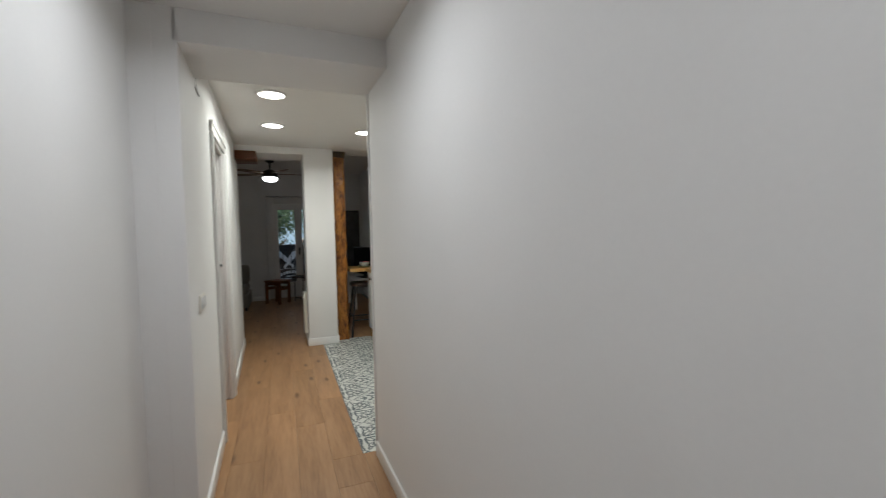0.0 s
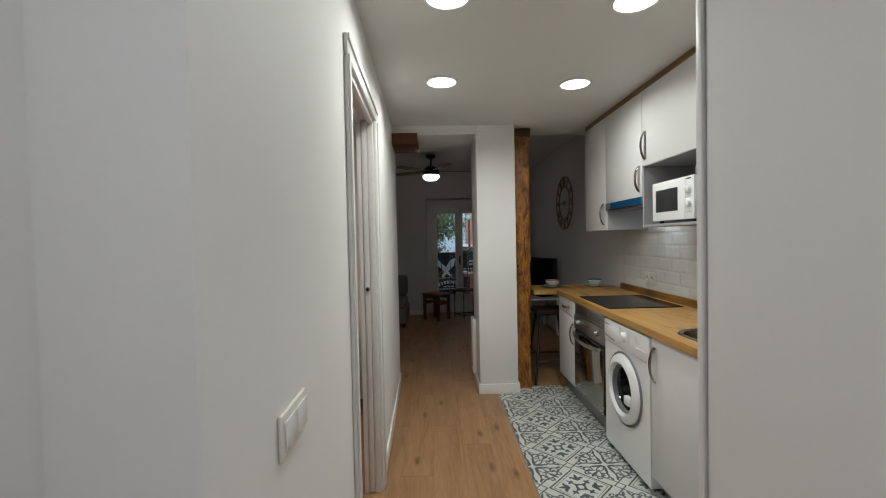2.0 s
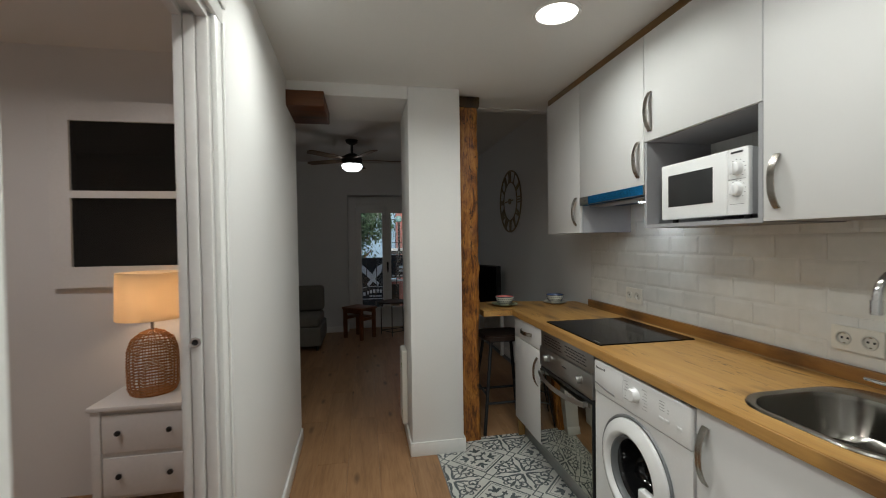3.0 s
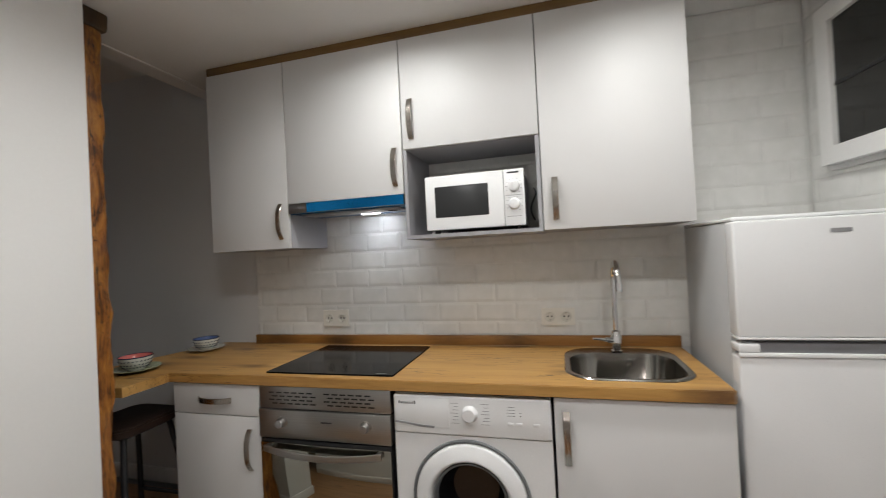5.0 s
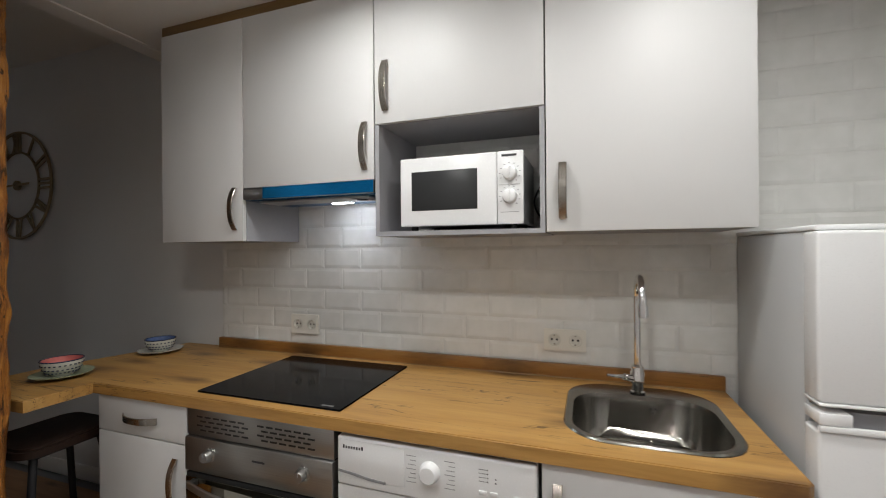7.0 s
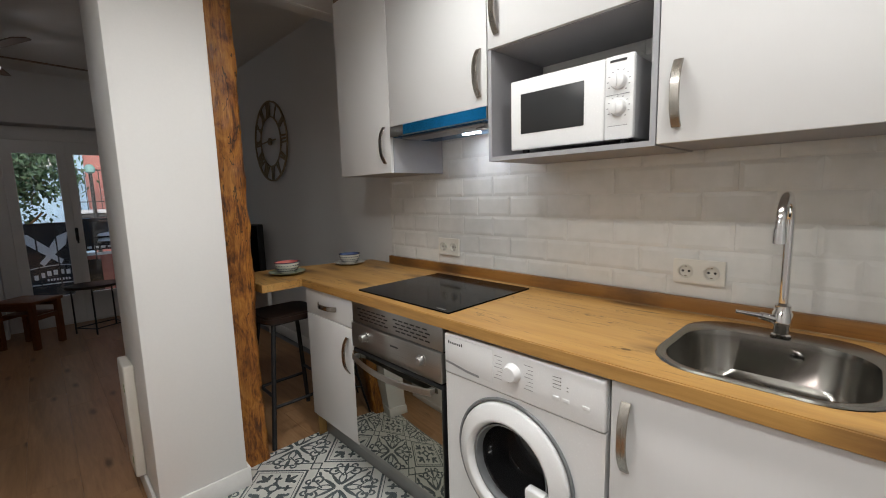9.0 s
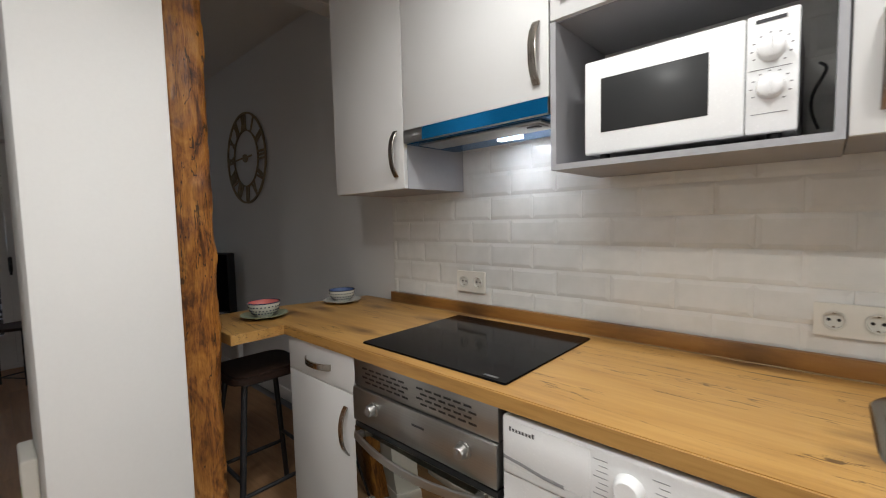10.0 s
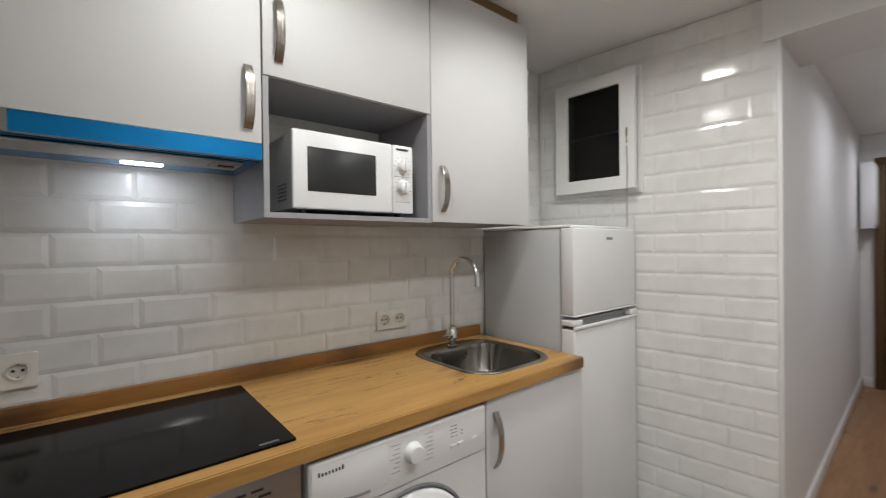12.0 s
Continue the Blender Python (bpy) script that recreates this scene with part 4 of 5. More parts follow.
def fridge():
    y0, y1 = 3.155, 3.702
    f = thing("fridge", (1.72, 3.43, 0), "white two-door fridge freezer with moulded grips", "fridge")
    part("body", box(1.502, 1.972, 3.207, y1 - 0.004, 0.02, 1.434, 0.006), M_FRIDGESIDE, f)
    part("top", box(1.447, 1.972, 3.206, y1 - 0.002, 1.4345, 1.447, 0.004), M_APPL, f)
    u = part("freezer_door", box(1.43, 1.497, y0, y1, 1.055, 1.4335, 0.008, 3), M_FRIDGE, f)
    part("badge", box(1.4288, 1.432, 3.381, 3.436, 1.381, 1.394), M_INK2, u)
    part("lower_lip", box(1.426, 1.497, y0, y1, 1.048, 1.0545, 0.002), M_APPL, u)
    d = part("fridge_door", box(1.43, 1.497, y0, y1, 0.06, 0.992, 0.008, 3), M_FRIDGE, f)
    part("grip_back", box(1.46, 1.497, y0 + 0.06, y1 - 0.06, 0.9925, 1.03), M_GREY, d)
    part("grip_lip", box(1.424, 1.437, y0, y1, 0.9925, 1.006, 0.003), M_APPL, d)
    for a, b in ((y0, y0 + 0.06), (y1 - 0.06, y1)):
        part("grip_end", box(1.426, 1.497, a, b, 1.0065, 1.034, 0.004), M_APPL, d)
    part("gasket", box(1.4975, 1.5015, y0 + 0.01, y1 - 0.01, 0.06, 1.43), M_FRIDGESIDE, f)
    for fy in (y0 + 0.08, y1 - 0.05):
        part("foot", cyl((1.53, fy, 0.0), (1.53, fy, 0.021), 0.02), M_BLACK, f)
        part("rear_foot", cyl((1.88, fy, 0.0), (1.88, fy, 0.021), 0.02), M_BLACK, f)


def upper_units():
    z1 = 2.351
    specs = [("wall_cabinet", 5.509, 5.951, 1.44, "white wall cabinet with one tall door"), ("hood_cabinet", 4.905, 5.507, 1.655, "white wall cabinet above the cooker hood"),
             ("microwave_cabinet", 4.304, 4.902, 1.448, "white wall cabinet with an open grey microwave niche"), ("wall_cabinet", 3.74, 4.301, 1.452, "wide white wall cabinet with one tall door")]
    for i, (nm, y0, y1, z0, label) in enumerate(specs):
        c = thing(nm, (1.82, (y0 + y1) / 2, z0), label, "cabinet", "kitchen wall cabinets")
        if i == 2:
            carcass(c, UPPER + 0.019, 1.985, y0, y1, 1.85, z1)
            part("niche_side", box(UPPER + 0.002, 1.985, y0, y0 + 0.016, z0, 1.849), M_GREY, c)
            part("niche_side", box(UPPER + 0.002, 1.985, y1 - 0.016, y1, z0, 1.849), M_GREY, c)
            part("niche_shelf", box(UPPER + 0.002, 1.985, y0 + 0.016, y1 - 0.016, z0, z0 + 0.016), M_GREY, c)
            d = part("door", box(UPPER, UPPER + 0.018, y0 + 0.001, y1 - 0.001, 1.852, z1, 0.0012), M_CAB, c)
            strap_handle(d, UPPER, 4.858, 1.985, 0.178)
        else:
            carcass(c, UPPER + 0.019, 1.985, y0, y1, z0, z1)
            d = part("door", box(UPPER, UPPER + 0.018, y0 + 0.001, y1 - 0.001 + (0.014 if i == 0 else 0), z0, z1, 0.0012), M_CAB, c)
            hy, hz = ((5.55, 1.572), (4.942, 1.777), None, (4.25, 1.578))[i]
            strap_handle(d, UPPER, hy, hz, 0.172)
        if i == 0:
            part("side_panel", box(UPPER + 0.019, 1.99, 5.952, 5.967, 1.44, z1, 0.001), M_SIDE, c, "oak side panel")
    s = thing("filler_strip", (1.7, 4.85, z1), "dark oak filler strip under the ceiling", "trim")
    part("strip", box(1.643, 1.66, 3.80, 5.965, z1 + 0.0005, CEIL - 0.001, 0.001), M_STRIP, s)


def cooker_hood():
    y0, y1 = 4.907, 5.505
    h = thing("cooker_hood", (1.8, 5.2, 1.6), "slim cooker hood with blue protective film on its front", "cooker hood")
    fr = part("front_bar", box(UPPER - 0.004, UPPER + 0.012, y0, y1, 1.606, 1.653, 0.002), M_STEEL, h)
    part("film", box(UPPER - 0.0048, UPPER - 0.0041, y0, y1 - 0.10, 1.608, 1.652), M_BLUE, fr, "glossy blue film")
    part("badge", box(UPPER - 0.0047, UPPER - 0.0041, 5.425, 5.455, 1.626, 1.634), M_INK2, fr)
    part("under_film", box(UPPER + 0.013, 1.93, y0, y1, 1.604, 1.612), M_BLUE, h)
    part("body", box(UPPER + 0.013, 1.95, y0, y1, 1.613, 1.652), M_GREYPL, h)
    part("filter", box(UPPER + 0.03, UPPER + 0.145, y0 + 0.04, y1 - 0.05, 1.595, 1.603, 0.002), M_STEEL, h)
    p = part("switch_plate", box(UPPER + 0.035, UPPER + 0.095, y0 + 0.05, y0 + 0.12, 1.592, 1.5945), M_GREY, h)
    part("switch", box(UPPER + 0.05, UPPER + 0.07, y0 + 0.06, y0 + 0.10, 1.588, 1.5915, 0.001), M_BLACK, p)
    part("lamp_cover", box(1.826, 1.854, 5.12, 5.215, 1.597, 1.6035, 0.002), glow("hood_lamp_cover", (0.9, 0.94, 1.0), 8.0), h)
    ob = new("hood_lamp", bpy.data.lights.new("hood_lamp", "AREA"))
    ob.data.shape, ob.data.size, ob.data.size_y, ob.data.energy, ob.data.color = "RECTANGLE", 0.12, 0.04, HOOD_W, (0.85, 0.92, 1.0)
    ob.matrix_basis = look((1.84, 5.17, 1.59), (1.90, 5.17, 1.3), 90)


def microwave():
    y0, y1, x0 = 4.374, 4.813, 1.658
    m = thing("microwave", (1.82, 4.6, 1.464), "white microwave with grey window and two knobs", "microwave")
    part("body", box(x0 + 0.02, 1.965, y0 + 0.004, y1 - 0.004, 1.482, 1.72, 0.006), M_MWBODY, m, "grey sheet-metal housing")
    part("vent_slots", joined(*[box(x0 + 0.07 + 0.014 * i, x0 + 0.079 + 0.014 * i, y1 - 0.0042, y1 - 0.0034, 1.51 + 0.012 * k, 1.516 + 0.012 * k) for i in range(6) for k in range(5)]), M_BLACK, m)
    d = part("door", box(x0, x0 + 0.02, 4.462, y1, 1.48, 1.722, 0.006, 3), M_APPL, m)
    part("window", box(x0 - 0.0012, x0 + 0.001, 4.528, 4.768, 1.535, 1.672, 0.0004), M_MWGLASS, d, "grey glass window")
    c = part("control_panel", box(x0 - 0.001, x0 + 0.02, y0, 4.4605, 1.48, 1.722, 0.005), M_APPL, m)
    part("badge", box(x0 - 0.0022, x0 - 0.0008, 4.395, 4.445, 1.703, 1.71), M_INK, c)
    for z in (1.648, 1.572):
        k = part("knob", lathe([(0, 0), (0.025, 0), (0.024, 0.006), (0.021, 0.018), (0.018, 0.02), (0, 0.02)], (x0 - 0.001, 4.418, z), "X", 32), M_APPL, c)
        part("knob_rib", box(x0 - 0.025, x0 - 0.02, 4.4155, 4.4205, z - 0.019, z + 0.019, 0.001), M_APPL, k)
        part("knob_marks", joined(*[box(x0 - 0.0018, x0 - 0.0008, 4.418 + 0.033 * math.cos(a) - 0.0025, 4.418 + 0.033 * math.cos(a) + 0.0025, z + 0.033 * math.sin(a) - 0.0012, z + 0.033 * math.sin(a) + 0.0012) for a in [0.5 * i for i in range(-1, 9)]]), M_INK2, c)
    part("panel_lines", joined(box(x0 - 0.0018, x0 - 0.0008, 4.39, 4.45, 1.519, 1.5205), box(x0 - 0.0018, x0 - 0.0008, 4.385, 4.455, 1.609, 1.6105)), M_INK2, c)
    for fy in (y0 + 0.04, y1 - 0.04):
        part("foot", cyl((x0 + 0.04, fy, 1.464), (x0 + 0.04, fy, 1.4825), 0.013), M_BLACK, m)
        part("rear_foot", cyl((1.93, fy, 1.464), (1.93, fy, 1.4825), 0.013), M_BLACK, m)
    w = thing("power_cable", (1.9, 4.6, 1.72), "black power cable looped behind the microwave", "cable")
    path = [(1.975, 4.72 - 0.1 * i / 10, 1.72 + 0.045 * math.sin(math.pi * i / 10)) for i in range(11)]
    part("cable", tube(path, 0.0035, 8), M_BLACK, w)
    path = [(1.93 - 0.13 * math.sin(math.pi * i / 14), 4.348 - 0.012 * math.sin(math.pi * i / 7), 1.67 - 0.011 * i) for i in range(15)]
    part("hanging_cable", tube(path, 0.0035, 8), M_BLACK, w)


# socket cream darkened, so the shade inside the recess is in the colour
M_RECESS = plain("shaded_socket_recess", (0.68, 0.66, 0.6), 0.45, grain=0.03)


def socket(y0, y1, z0, z1):
    s = thing("double_socket", (1.985, (y0 + y1) / 2, z0), "cream double wall socket above the worktop", "socket", "double wall sockets")
    x = 1.9845
    h = (y1 - y0) / 4
    ring = [(0.0245 * math.cos(2 * math.pi * i / 28), 0.0245 * math.sin(2 * math.pi * i / 28)) for i in range(28)]
    holes = [[(c + a, (z0 + z1) / 2 + b) for a, b in ring] for c in (y0 + h, y1 - h)]
    p = part("plate", moved(slab(rounded(y0, y1, z0, z1, 0.004, 3), holes, -0.009, 0, 0.0015), Matrix(((0, 0, -1, x - 0.009), (1, 0, 0, 0), (0, 1, 0, 0), (0, 0, 0, 1)))), M_SOCKET, s)
    for c in (y0 + h, y1 - h):
        zc = (z0 + z1) / 2
        r = part("insert", lathe([(0.0, -0.010), (0.019, -0.010), (0.0205, 0.001), (0.0245, 0.001), (0.0245, -0.001)], (x - 0.0115, c, zc), "X", 28), M_RECESS, p)
        part("pin_holes", joined(*[cyl((x - 0.0024, c + k * 0.0095, zc), (x + 0.0005, c + k * 0.0095, zc), 0.0042, n=10) for k in (-1, 1)]), M_BLACK, r)
        part("earth_clips", joined(box(x - 0.006, x - 0.002, c - 0.003, c + 0.003, zc + 0.0155, zc + 0.019), box(x - 0.006, x - 0.002, c - 0.003, c + 0.003, zc - 0.019, zc - 0.0155)), M_NICKEL, r)


def bowl_set(x, y, k, inside, dots, plate, label, band):
    def turned(profile, z):
        return lathe([(r * k, h * k) for r, h in profile], (x, y, z), "Z", 40)
    p = thing("saucer", (x, y, 0.9), "small " + band + " rimmed ceramic saucer", "plate", "saucers under the bowls")
    part("dish", turned([(0, 0.001), (0.045, 0.001), (0.05, 0.004), (0.075, 0.0105), (0.083, 0.0135), (0.084, 0.0155), (0.08, 0.0155), (0.05, 0.0075), (0, 0.007)], 0.9), plate, p)
    b = thing("bowl", (x, y, 0.907), label, "bowl", "patterned bowls")
    z = 0.9 + 0.0075 * k
    part("outside", turned([(0, 0.0), (0.03, 0.0), (0.031, 0.004), (0.044, 0.014), (0.053, 0.03), (0.0575, 0.05), (0.057, 0.0515), (0.0555, 0.0515)], z), M_BOWLOUT, b)
    part("inside", turned([(0.0555, 0.0512), (0.05, 0.03), (0.04, 0.014), (0.025, 0.008), (0, 0.007)], z), inside, b)
    part("rim", turned([(0.0578, 0.0495), (0.0588, 0.0515), (0.0568, 0.0535), (0.0548, 0.0515)], z), dots, b)
    bits = []
    for row, (r, h) in enumerate(((0.0558, 0.038), (0.0512, 0.024), (0.0447, 0.0135))):
        for i in range(26):
            a = 2 * math.pi * (i + 0.5 * (row % 2)) / 26
            bits.append(moved(box(-0.0012, 0.0012, -0.0035, 0.0035, -0.0022, 0.0022), Matrix.Translation((x + k * r * math.cos(a), y + k * r * math.sin(a), z + k * h)) @ Matrix.Rotation(a, 4, "Z")))
    part("painted_dashes", joined(*bits), dots, b)


M_BOWLOUT = plain("cream_glaze", (0.55, 0.56, 0.5), 0.15, grain=0.06)
M_PINK = plain("pink_glaze", (0.62, 0.16, 0.14), 0.12, grain=0.08)
M_BLUEGLAZE = plain("blue_glaze", (0.09, 0.14, 0.3), 0.12, grain=0.2, scale=90)
M_DASH = plain("dark_blue_glaze", (0.03, 0.04, 0.08), 0.2)
M_GREENRIM = plain("pale_green_glaze", (0.42, 0.46, 0.3), 0.15, grain=0.12)
M_CREAM = plain("cream_white_glaze", (0.62, 0.6, 0.54), 0.15, grain=0.05)

base_units()
oven()
washing_machine()
worktop()
hob()
sink()
fridge()
upper_units()
cooker_hood()
microwave()
socket(5.395, 5.551, 0.997, 1.09)
socket(4.188, 4.345, 1.0, 1.084)
bowl_set(1.375, 6.18, 1.2, M_PINK, M_DASH, M_GREENRIM, "patterned ceramic bowl with a pink inside", "pale green")
bowl_set(1.792, 6.19, 1.15, M_BLUEGLAZE, M_DASH, M_CREAM, "patterned ceramic bowl with a blue inside", "cream white")


def timber_post():
    """An uneven hewn post between floor and ceiling."""
    t = thing("timber_post", (1.06, 6.04, 0), "old hewn timber post, varnished orange-brown, full of knots", "post")
    bm = bmesh.new()
    rings, n, rows = [], 36, 150
    for k in range(rows + 1):
        z = 0.001 + (CEIL - 0.002) * k / rows
        ring = []
        wob = noise.noise(Vector((3, 1, z * 1.3))) * 0.012
        for i in range(n):
            a = 2 * math.pi * i / n
            c, s = math.cos(a), math.sin(a)
            sup = 1.0 / max(abs(c) ** 5 + abs(s) ** 5, 1e-6) ** 0.2
            p = Vector((c, s, 0)) * 0.073 * min(sup, 1.28)
            q = Vector((p.x * 14, p.y * 14, z * 5))
            r = 1 + 0.13 * noise.noise(q) + 0.08 * noise.noise(q * 2.7) + 0.035 * noise.noise(q * 6.5) + (0.12 * max(0, 0.25 - z) / 0.25)
            ring.append(bm.verts.new((1.04 + wob + p.x * r, 6.02 + p.y * r, z)))
        rings.append(ring)
    for a, b in zip(rings, rings[1:]):
        for i in range(n):
            j = (i + 1) % n
            bm.faces.new((a[i], a[j], b[j], b[i]))
    bm.faces.new(rings[0]), bm.faces.new(rings[-1])
    bmesh.ops.recalc_face_normals(bm, faces=bm.faces[:])
    part("shaft", bm, M_POST, t)
    head = box(0.962, 1.128, 5.93, 6.11, 2.318, CEIL - 0.002, 0.012, 2)
    for v in head.verts:
        v.co += noise.noise_vector(v.co * 9) * 0.01
        v.co.z = min(v.co.z, CEIL - 0.002)
    part("head_block", head, M_HEAD, t, "dark wooden block at the top")


timber_post()


def bar_stool():
    x, y = 1.345, 6.19
    s = thing("bar_stool", (x, y, 0), "bar stool with dark wooden seat and black metal legs", "stool")
    bm = slab(rounded(x - 0.165, x + 0.165, y - 0.15, y + 0.15, 0.07), [], 0.665, 0.70, 0.01)
    part("seat", bm, M_SEAT, s)
    part("seat_frame", box(x - 0.12, x + 0.12, y - 0.11, y + 0.11, 0.645, 0.6645, 0.002), M_BLACKMETAL, s)
    feet = [(x + a * 0.19, y + b * 0.19, 0.0) for a, b in ((-1, -1), (1, -1), (1, 1), (-1, 1))]
    tops = [(x + a * 0.11, y + b * 0.1, 0.65) for a, b in ((-1, -1), (1, -1), (1, 1), (-1, 1))]
    for f, t in zip(feet, tops):
        part("leg", cyl(f, t, 0.0125, 0.0125, 14), M_BLACKMETAL, s)
    for k in (0.33, 0.42):
        mid = [Vector(f).lerp(Vector(t), k) for f, t in zip(feet, tops)]
        pairs = ((0, 1), (2, 3)) if k < 0.4 else ((1, 2), (3, 0))
        for i, j in pairs:
            part("footrest", cyl(mid[i], mid[j], 0.009, n=12), M_BLACKMETAL, s)


bar_stool()


# ---- living room ----
def wall_clock():
    cy, cz, x, R = 7.75, 1.845, 1.992, 0.357
    c = thing("wall_clock", (x, cy, cz), "round skeleton wall clock with roman numerals in aged gold", "clock")
    part("outer_ring", lathe([(R - 0.014, 0.0), (R, 0.0), (R, 0.012), (R - 0.014, 0.012), (R - 0.014, 0.0)], (x, cy, cz), "X", 64), M_CLOCK, c)
    part("inner_ring", lathe([(R * 0.60, 0.0), (R * 0.60 + 0.011, 0.0), (R * 0.60 + 0.011, 0.01), (R * 0.60, 0.01), (R * 0.60, 0.0)], (x, cy, cz), "X", 56), M_CLOCK, c)
    strokes = {1: "I", 2: "II", 3: "III", 4: "IV", 5: "V", 6: "VI", 7: "VII", 8: "VIII", 9: "IX", 10: "X", 11: "XI", 12: "XII"}
    for hour, word in strokes.items():
        bits, pos = [], -(len(word) - 1) / 2
        for ch in word:
            off = pos * 0.028
            if ch == "I":
                bits.append(box(-0.008, 0, off - 0.0075, off + 0.0075, -0.064, 0.064))
            elif ch == "V":
                bits += [moved(box(-0.008, 0, -0.0075, 0.0075, -0.064, 0.064), pose(0, off + k * 0.011, 0, k * 10, 0, 0)) for k in (-1, 1)]
            else:
                bits += [moved(box(-0.008, 0, -0.0075, 0.0075, -0.064, 0.064), pose(0, off, 0, k * 17, 0, 0)) for k in (-1, 1)]
            pos += 1
        a = -math.pi / 6 * hour
        b = joined(*bits)
        moved(b, Matrix.Translation((x - 0.002, cy, cz)) @ Matrix.Rotation(-a, 4, "X") @ Matrix.Translation((0, 0, R * 0.78)) @ Matrix.Diagonal((1, -1, 1, 1)))
        bmesh.ops.recalc_face_normals(b, faces=b.faces[:])
        part("numeral", b, M_CLOCK, c)
    hub = part("hub", cyl((x, cy, cz), (x - 0.02, cy, cz), 0.032, n=28, bevel=0.003), M_CLOCK, c)
    part("hour_hand", moved(box(-0.024, -0.02, -0.007, 0.007, 0, 0.15), Matrix.Translation((x, cy, cz)) @ Matrix.Rotation(radians(88), 4, "X")), M_CLOCK, hub)
    part("minute_hand", moved(box(-0.028, -0.0245, -0.006, 0.006, 0, 0.22), Matrix.Translation((x, cy, cz)) @ Matrix.Rotation(radians(-93), 4, "X")), M_CLOCK, hub)


def ceiling_fan():
    x, y = 0.19, 8.35
    f = thing("ceiling_fan", (x, y, LIVING_CEIL), "dark ceiling fan with a lit round lamp", "ceiling fan")
    part("canopy", lathe([(0, 0), (0.075, 0), (0.07, -0.03), (0.03, -0.055), (0, -0.055)], (x, y, LIVING_CEIL), "Z", 32), M_BLACKMETAL, f)
    part("rod", cyl((x, y, LIVING_CEIL - 0.05), (x, y, 2.46), 0.014), M_BLACKMETAL, f)
    part("motor", lathe([(0, 2.475), (0.05, 2.475), (0.11, 2.44), (0.125, 2.40), (0.12, 2.345), (0, 2.345)], (x, y, 0), "Z", 36), M_BLACKMETAL, f)
    part("lamp", lathe([(0.118, 2.344), (0.125, 2.33), (0.118, 2.30), (0.08, 2.27), (0, 2.258)], (x, y, 0), "Z", 36), glow("fan_lamp_glow", (0.95, 0.97, 1.0), 3.2), f, "lit opal glass lamp")
    blade = slab([(0.11, -0.03), (0.3, -0.06), (0.6, -0.055), (0.64, 0.0), (0.6, 0.05), (0.3, 0.045), (0.11, 0.03)], [], -0.004, 0.004)
    for i in range(5):
        b = blade.copy()
        moved(b, Matrix.Translation((x, y, 2.405)) @ Matrix.Rotation(2 * math.pi * i / 5 + 0.12, 4, "Z") @ Matrix.Rotation(radians(10), 4, "X"))
        part("blade", b, M_BLADE, f)
    blade.free()
    ob = new("fan_lamp", bpy.data.lights.new("fan_lamp", "POINT"))
    ob.data.energy, ob.data.shadow_soft_size, ob.location = FAN_W, 0.08, (x, y, 2.2)


def low_stool(x, y, turn):
    s = thing("low_stool", (0, 0, 0), "low red-brown wooden stool with slatted shelf", "stool", "low wooden stools")
    part("seat", box(-0.2, 0.2, -0.16, 0.16, 0.425, 0.455, 0.006), M_STOOLWOOD, s)
    for a in (-1, 1):
        for b in (-1, 1):
            part("leg", box(a * 0.165 - 0.022, a * 0.165 + 0.022, b * 0.125 - 0.022, b * 0.125 + 0.022, 0, 0.4245, 0.003), M_STOOLWOOD, s)
        part("side_rail", box(a * 0.165 - 0.012, a * 0.165 + 0.012, -0.1025, 0.1025, 0.27, 0.31, 0.002), M_STOOLWOOD, s)
        part("apron", box(-0.1425, 0.1425, a * 0.125 - 0.01, a * 0.125 + 0.01, 0.37, 0.424, 0.002), M_STOOLWOOD, s)
    part("shelf", box(-0.152, 0.152, -0.1, 0.1, 0.3105, 0.325, 0.002), M_STOOLWOOD, s)
    s.matrix_basis = pose(x, y, 0, 0, 0, turn)


def side_table():
    x, y = 0.74, 9.5
    t = thing("side_table", (x, y, 0), "small dark side table with thin black metal legs", "table")
    part("top", slab([(x + 0.24 * math.cos(a), y + 0.2 * math.sin(a)) for a in [2 * math.pi * i / 32 for i in range(32)]], [], 0.475, 0.5, 0.004), M_SEAT, t)
    feet = [(x - 0.19, y + 0.02, 0), (x - 0.04, y - 0.19, 0), (x + 0.15, y + 0.13, 0), (x + 0.18, y - 0.08, 0)]
    for p in feet:
        part("leg", cyl(p, (p[0], p[1], 0.476), 0.008, n=10), M_BLACKMETAL, t)
    for p, q in ((feet[0], feet[1]), (feet[1], feet[3]), (feet[3], feet[2]), (feet[2], feet[0])):
        part("stretcher", cyl((p[0], p[1], 0.06), (q[0], q[1], 0.06), 0.006, n=8), M_BLACKMETAL, t)


def sofa():
    s = thing("sofa", (-1.0, 9.1, 0), "beige-grey fabric sofa in the dim living room", "sofa")
    part("base", box(-1.75, -0.25, 8.7, 9.5, 0.06, 0.3, 0.02, 3), M_SOFA, s)
    for k in range(2):
        part("seat_cushion", box(-1.72 + 0.73 * k, -1.0 + 0.73 * k, 8.72, 9.42, 0.301, 0.43, 0.04, 3), M_SOFA, s)
        part("back_cushion", box(-1.72 + 0.73 * k, -1.0 + 0.73 * k, 9.26, 9.5, 0.431, 0.78, 0.05, 3), M_SOFA, s)
    for a in (-1.7, -0.3):
        for b in (8.75, 9.45):
            part("foot", cyl((a, b, 0), (a, b, 0.062), 0.02), M_BLACK, s)


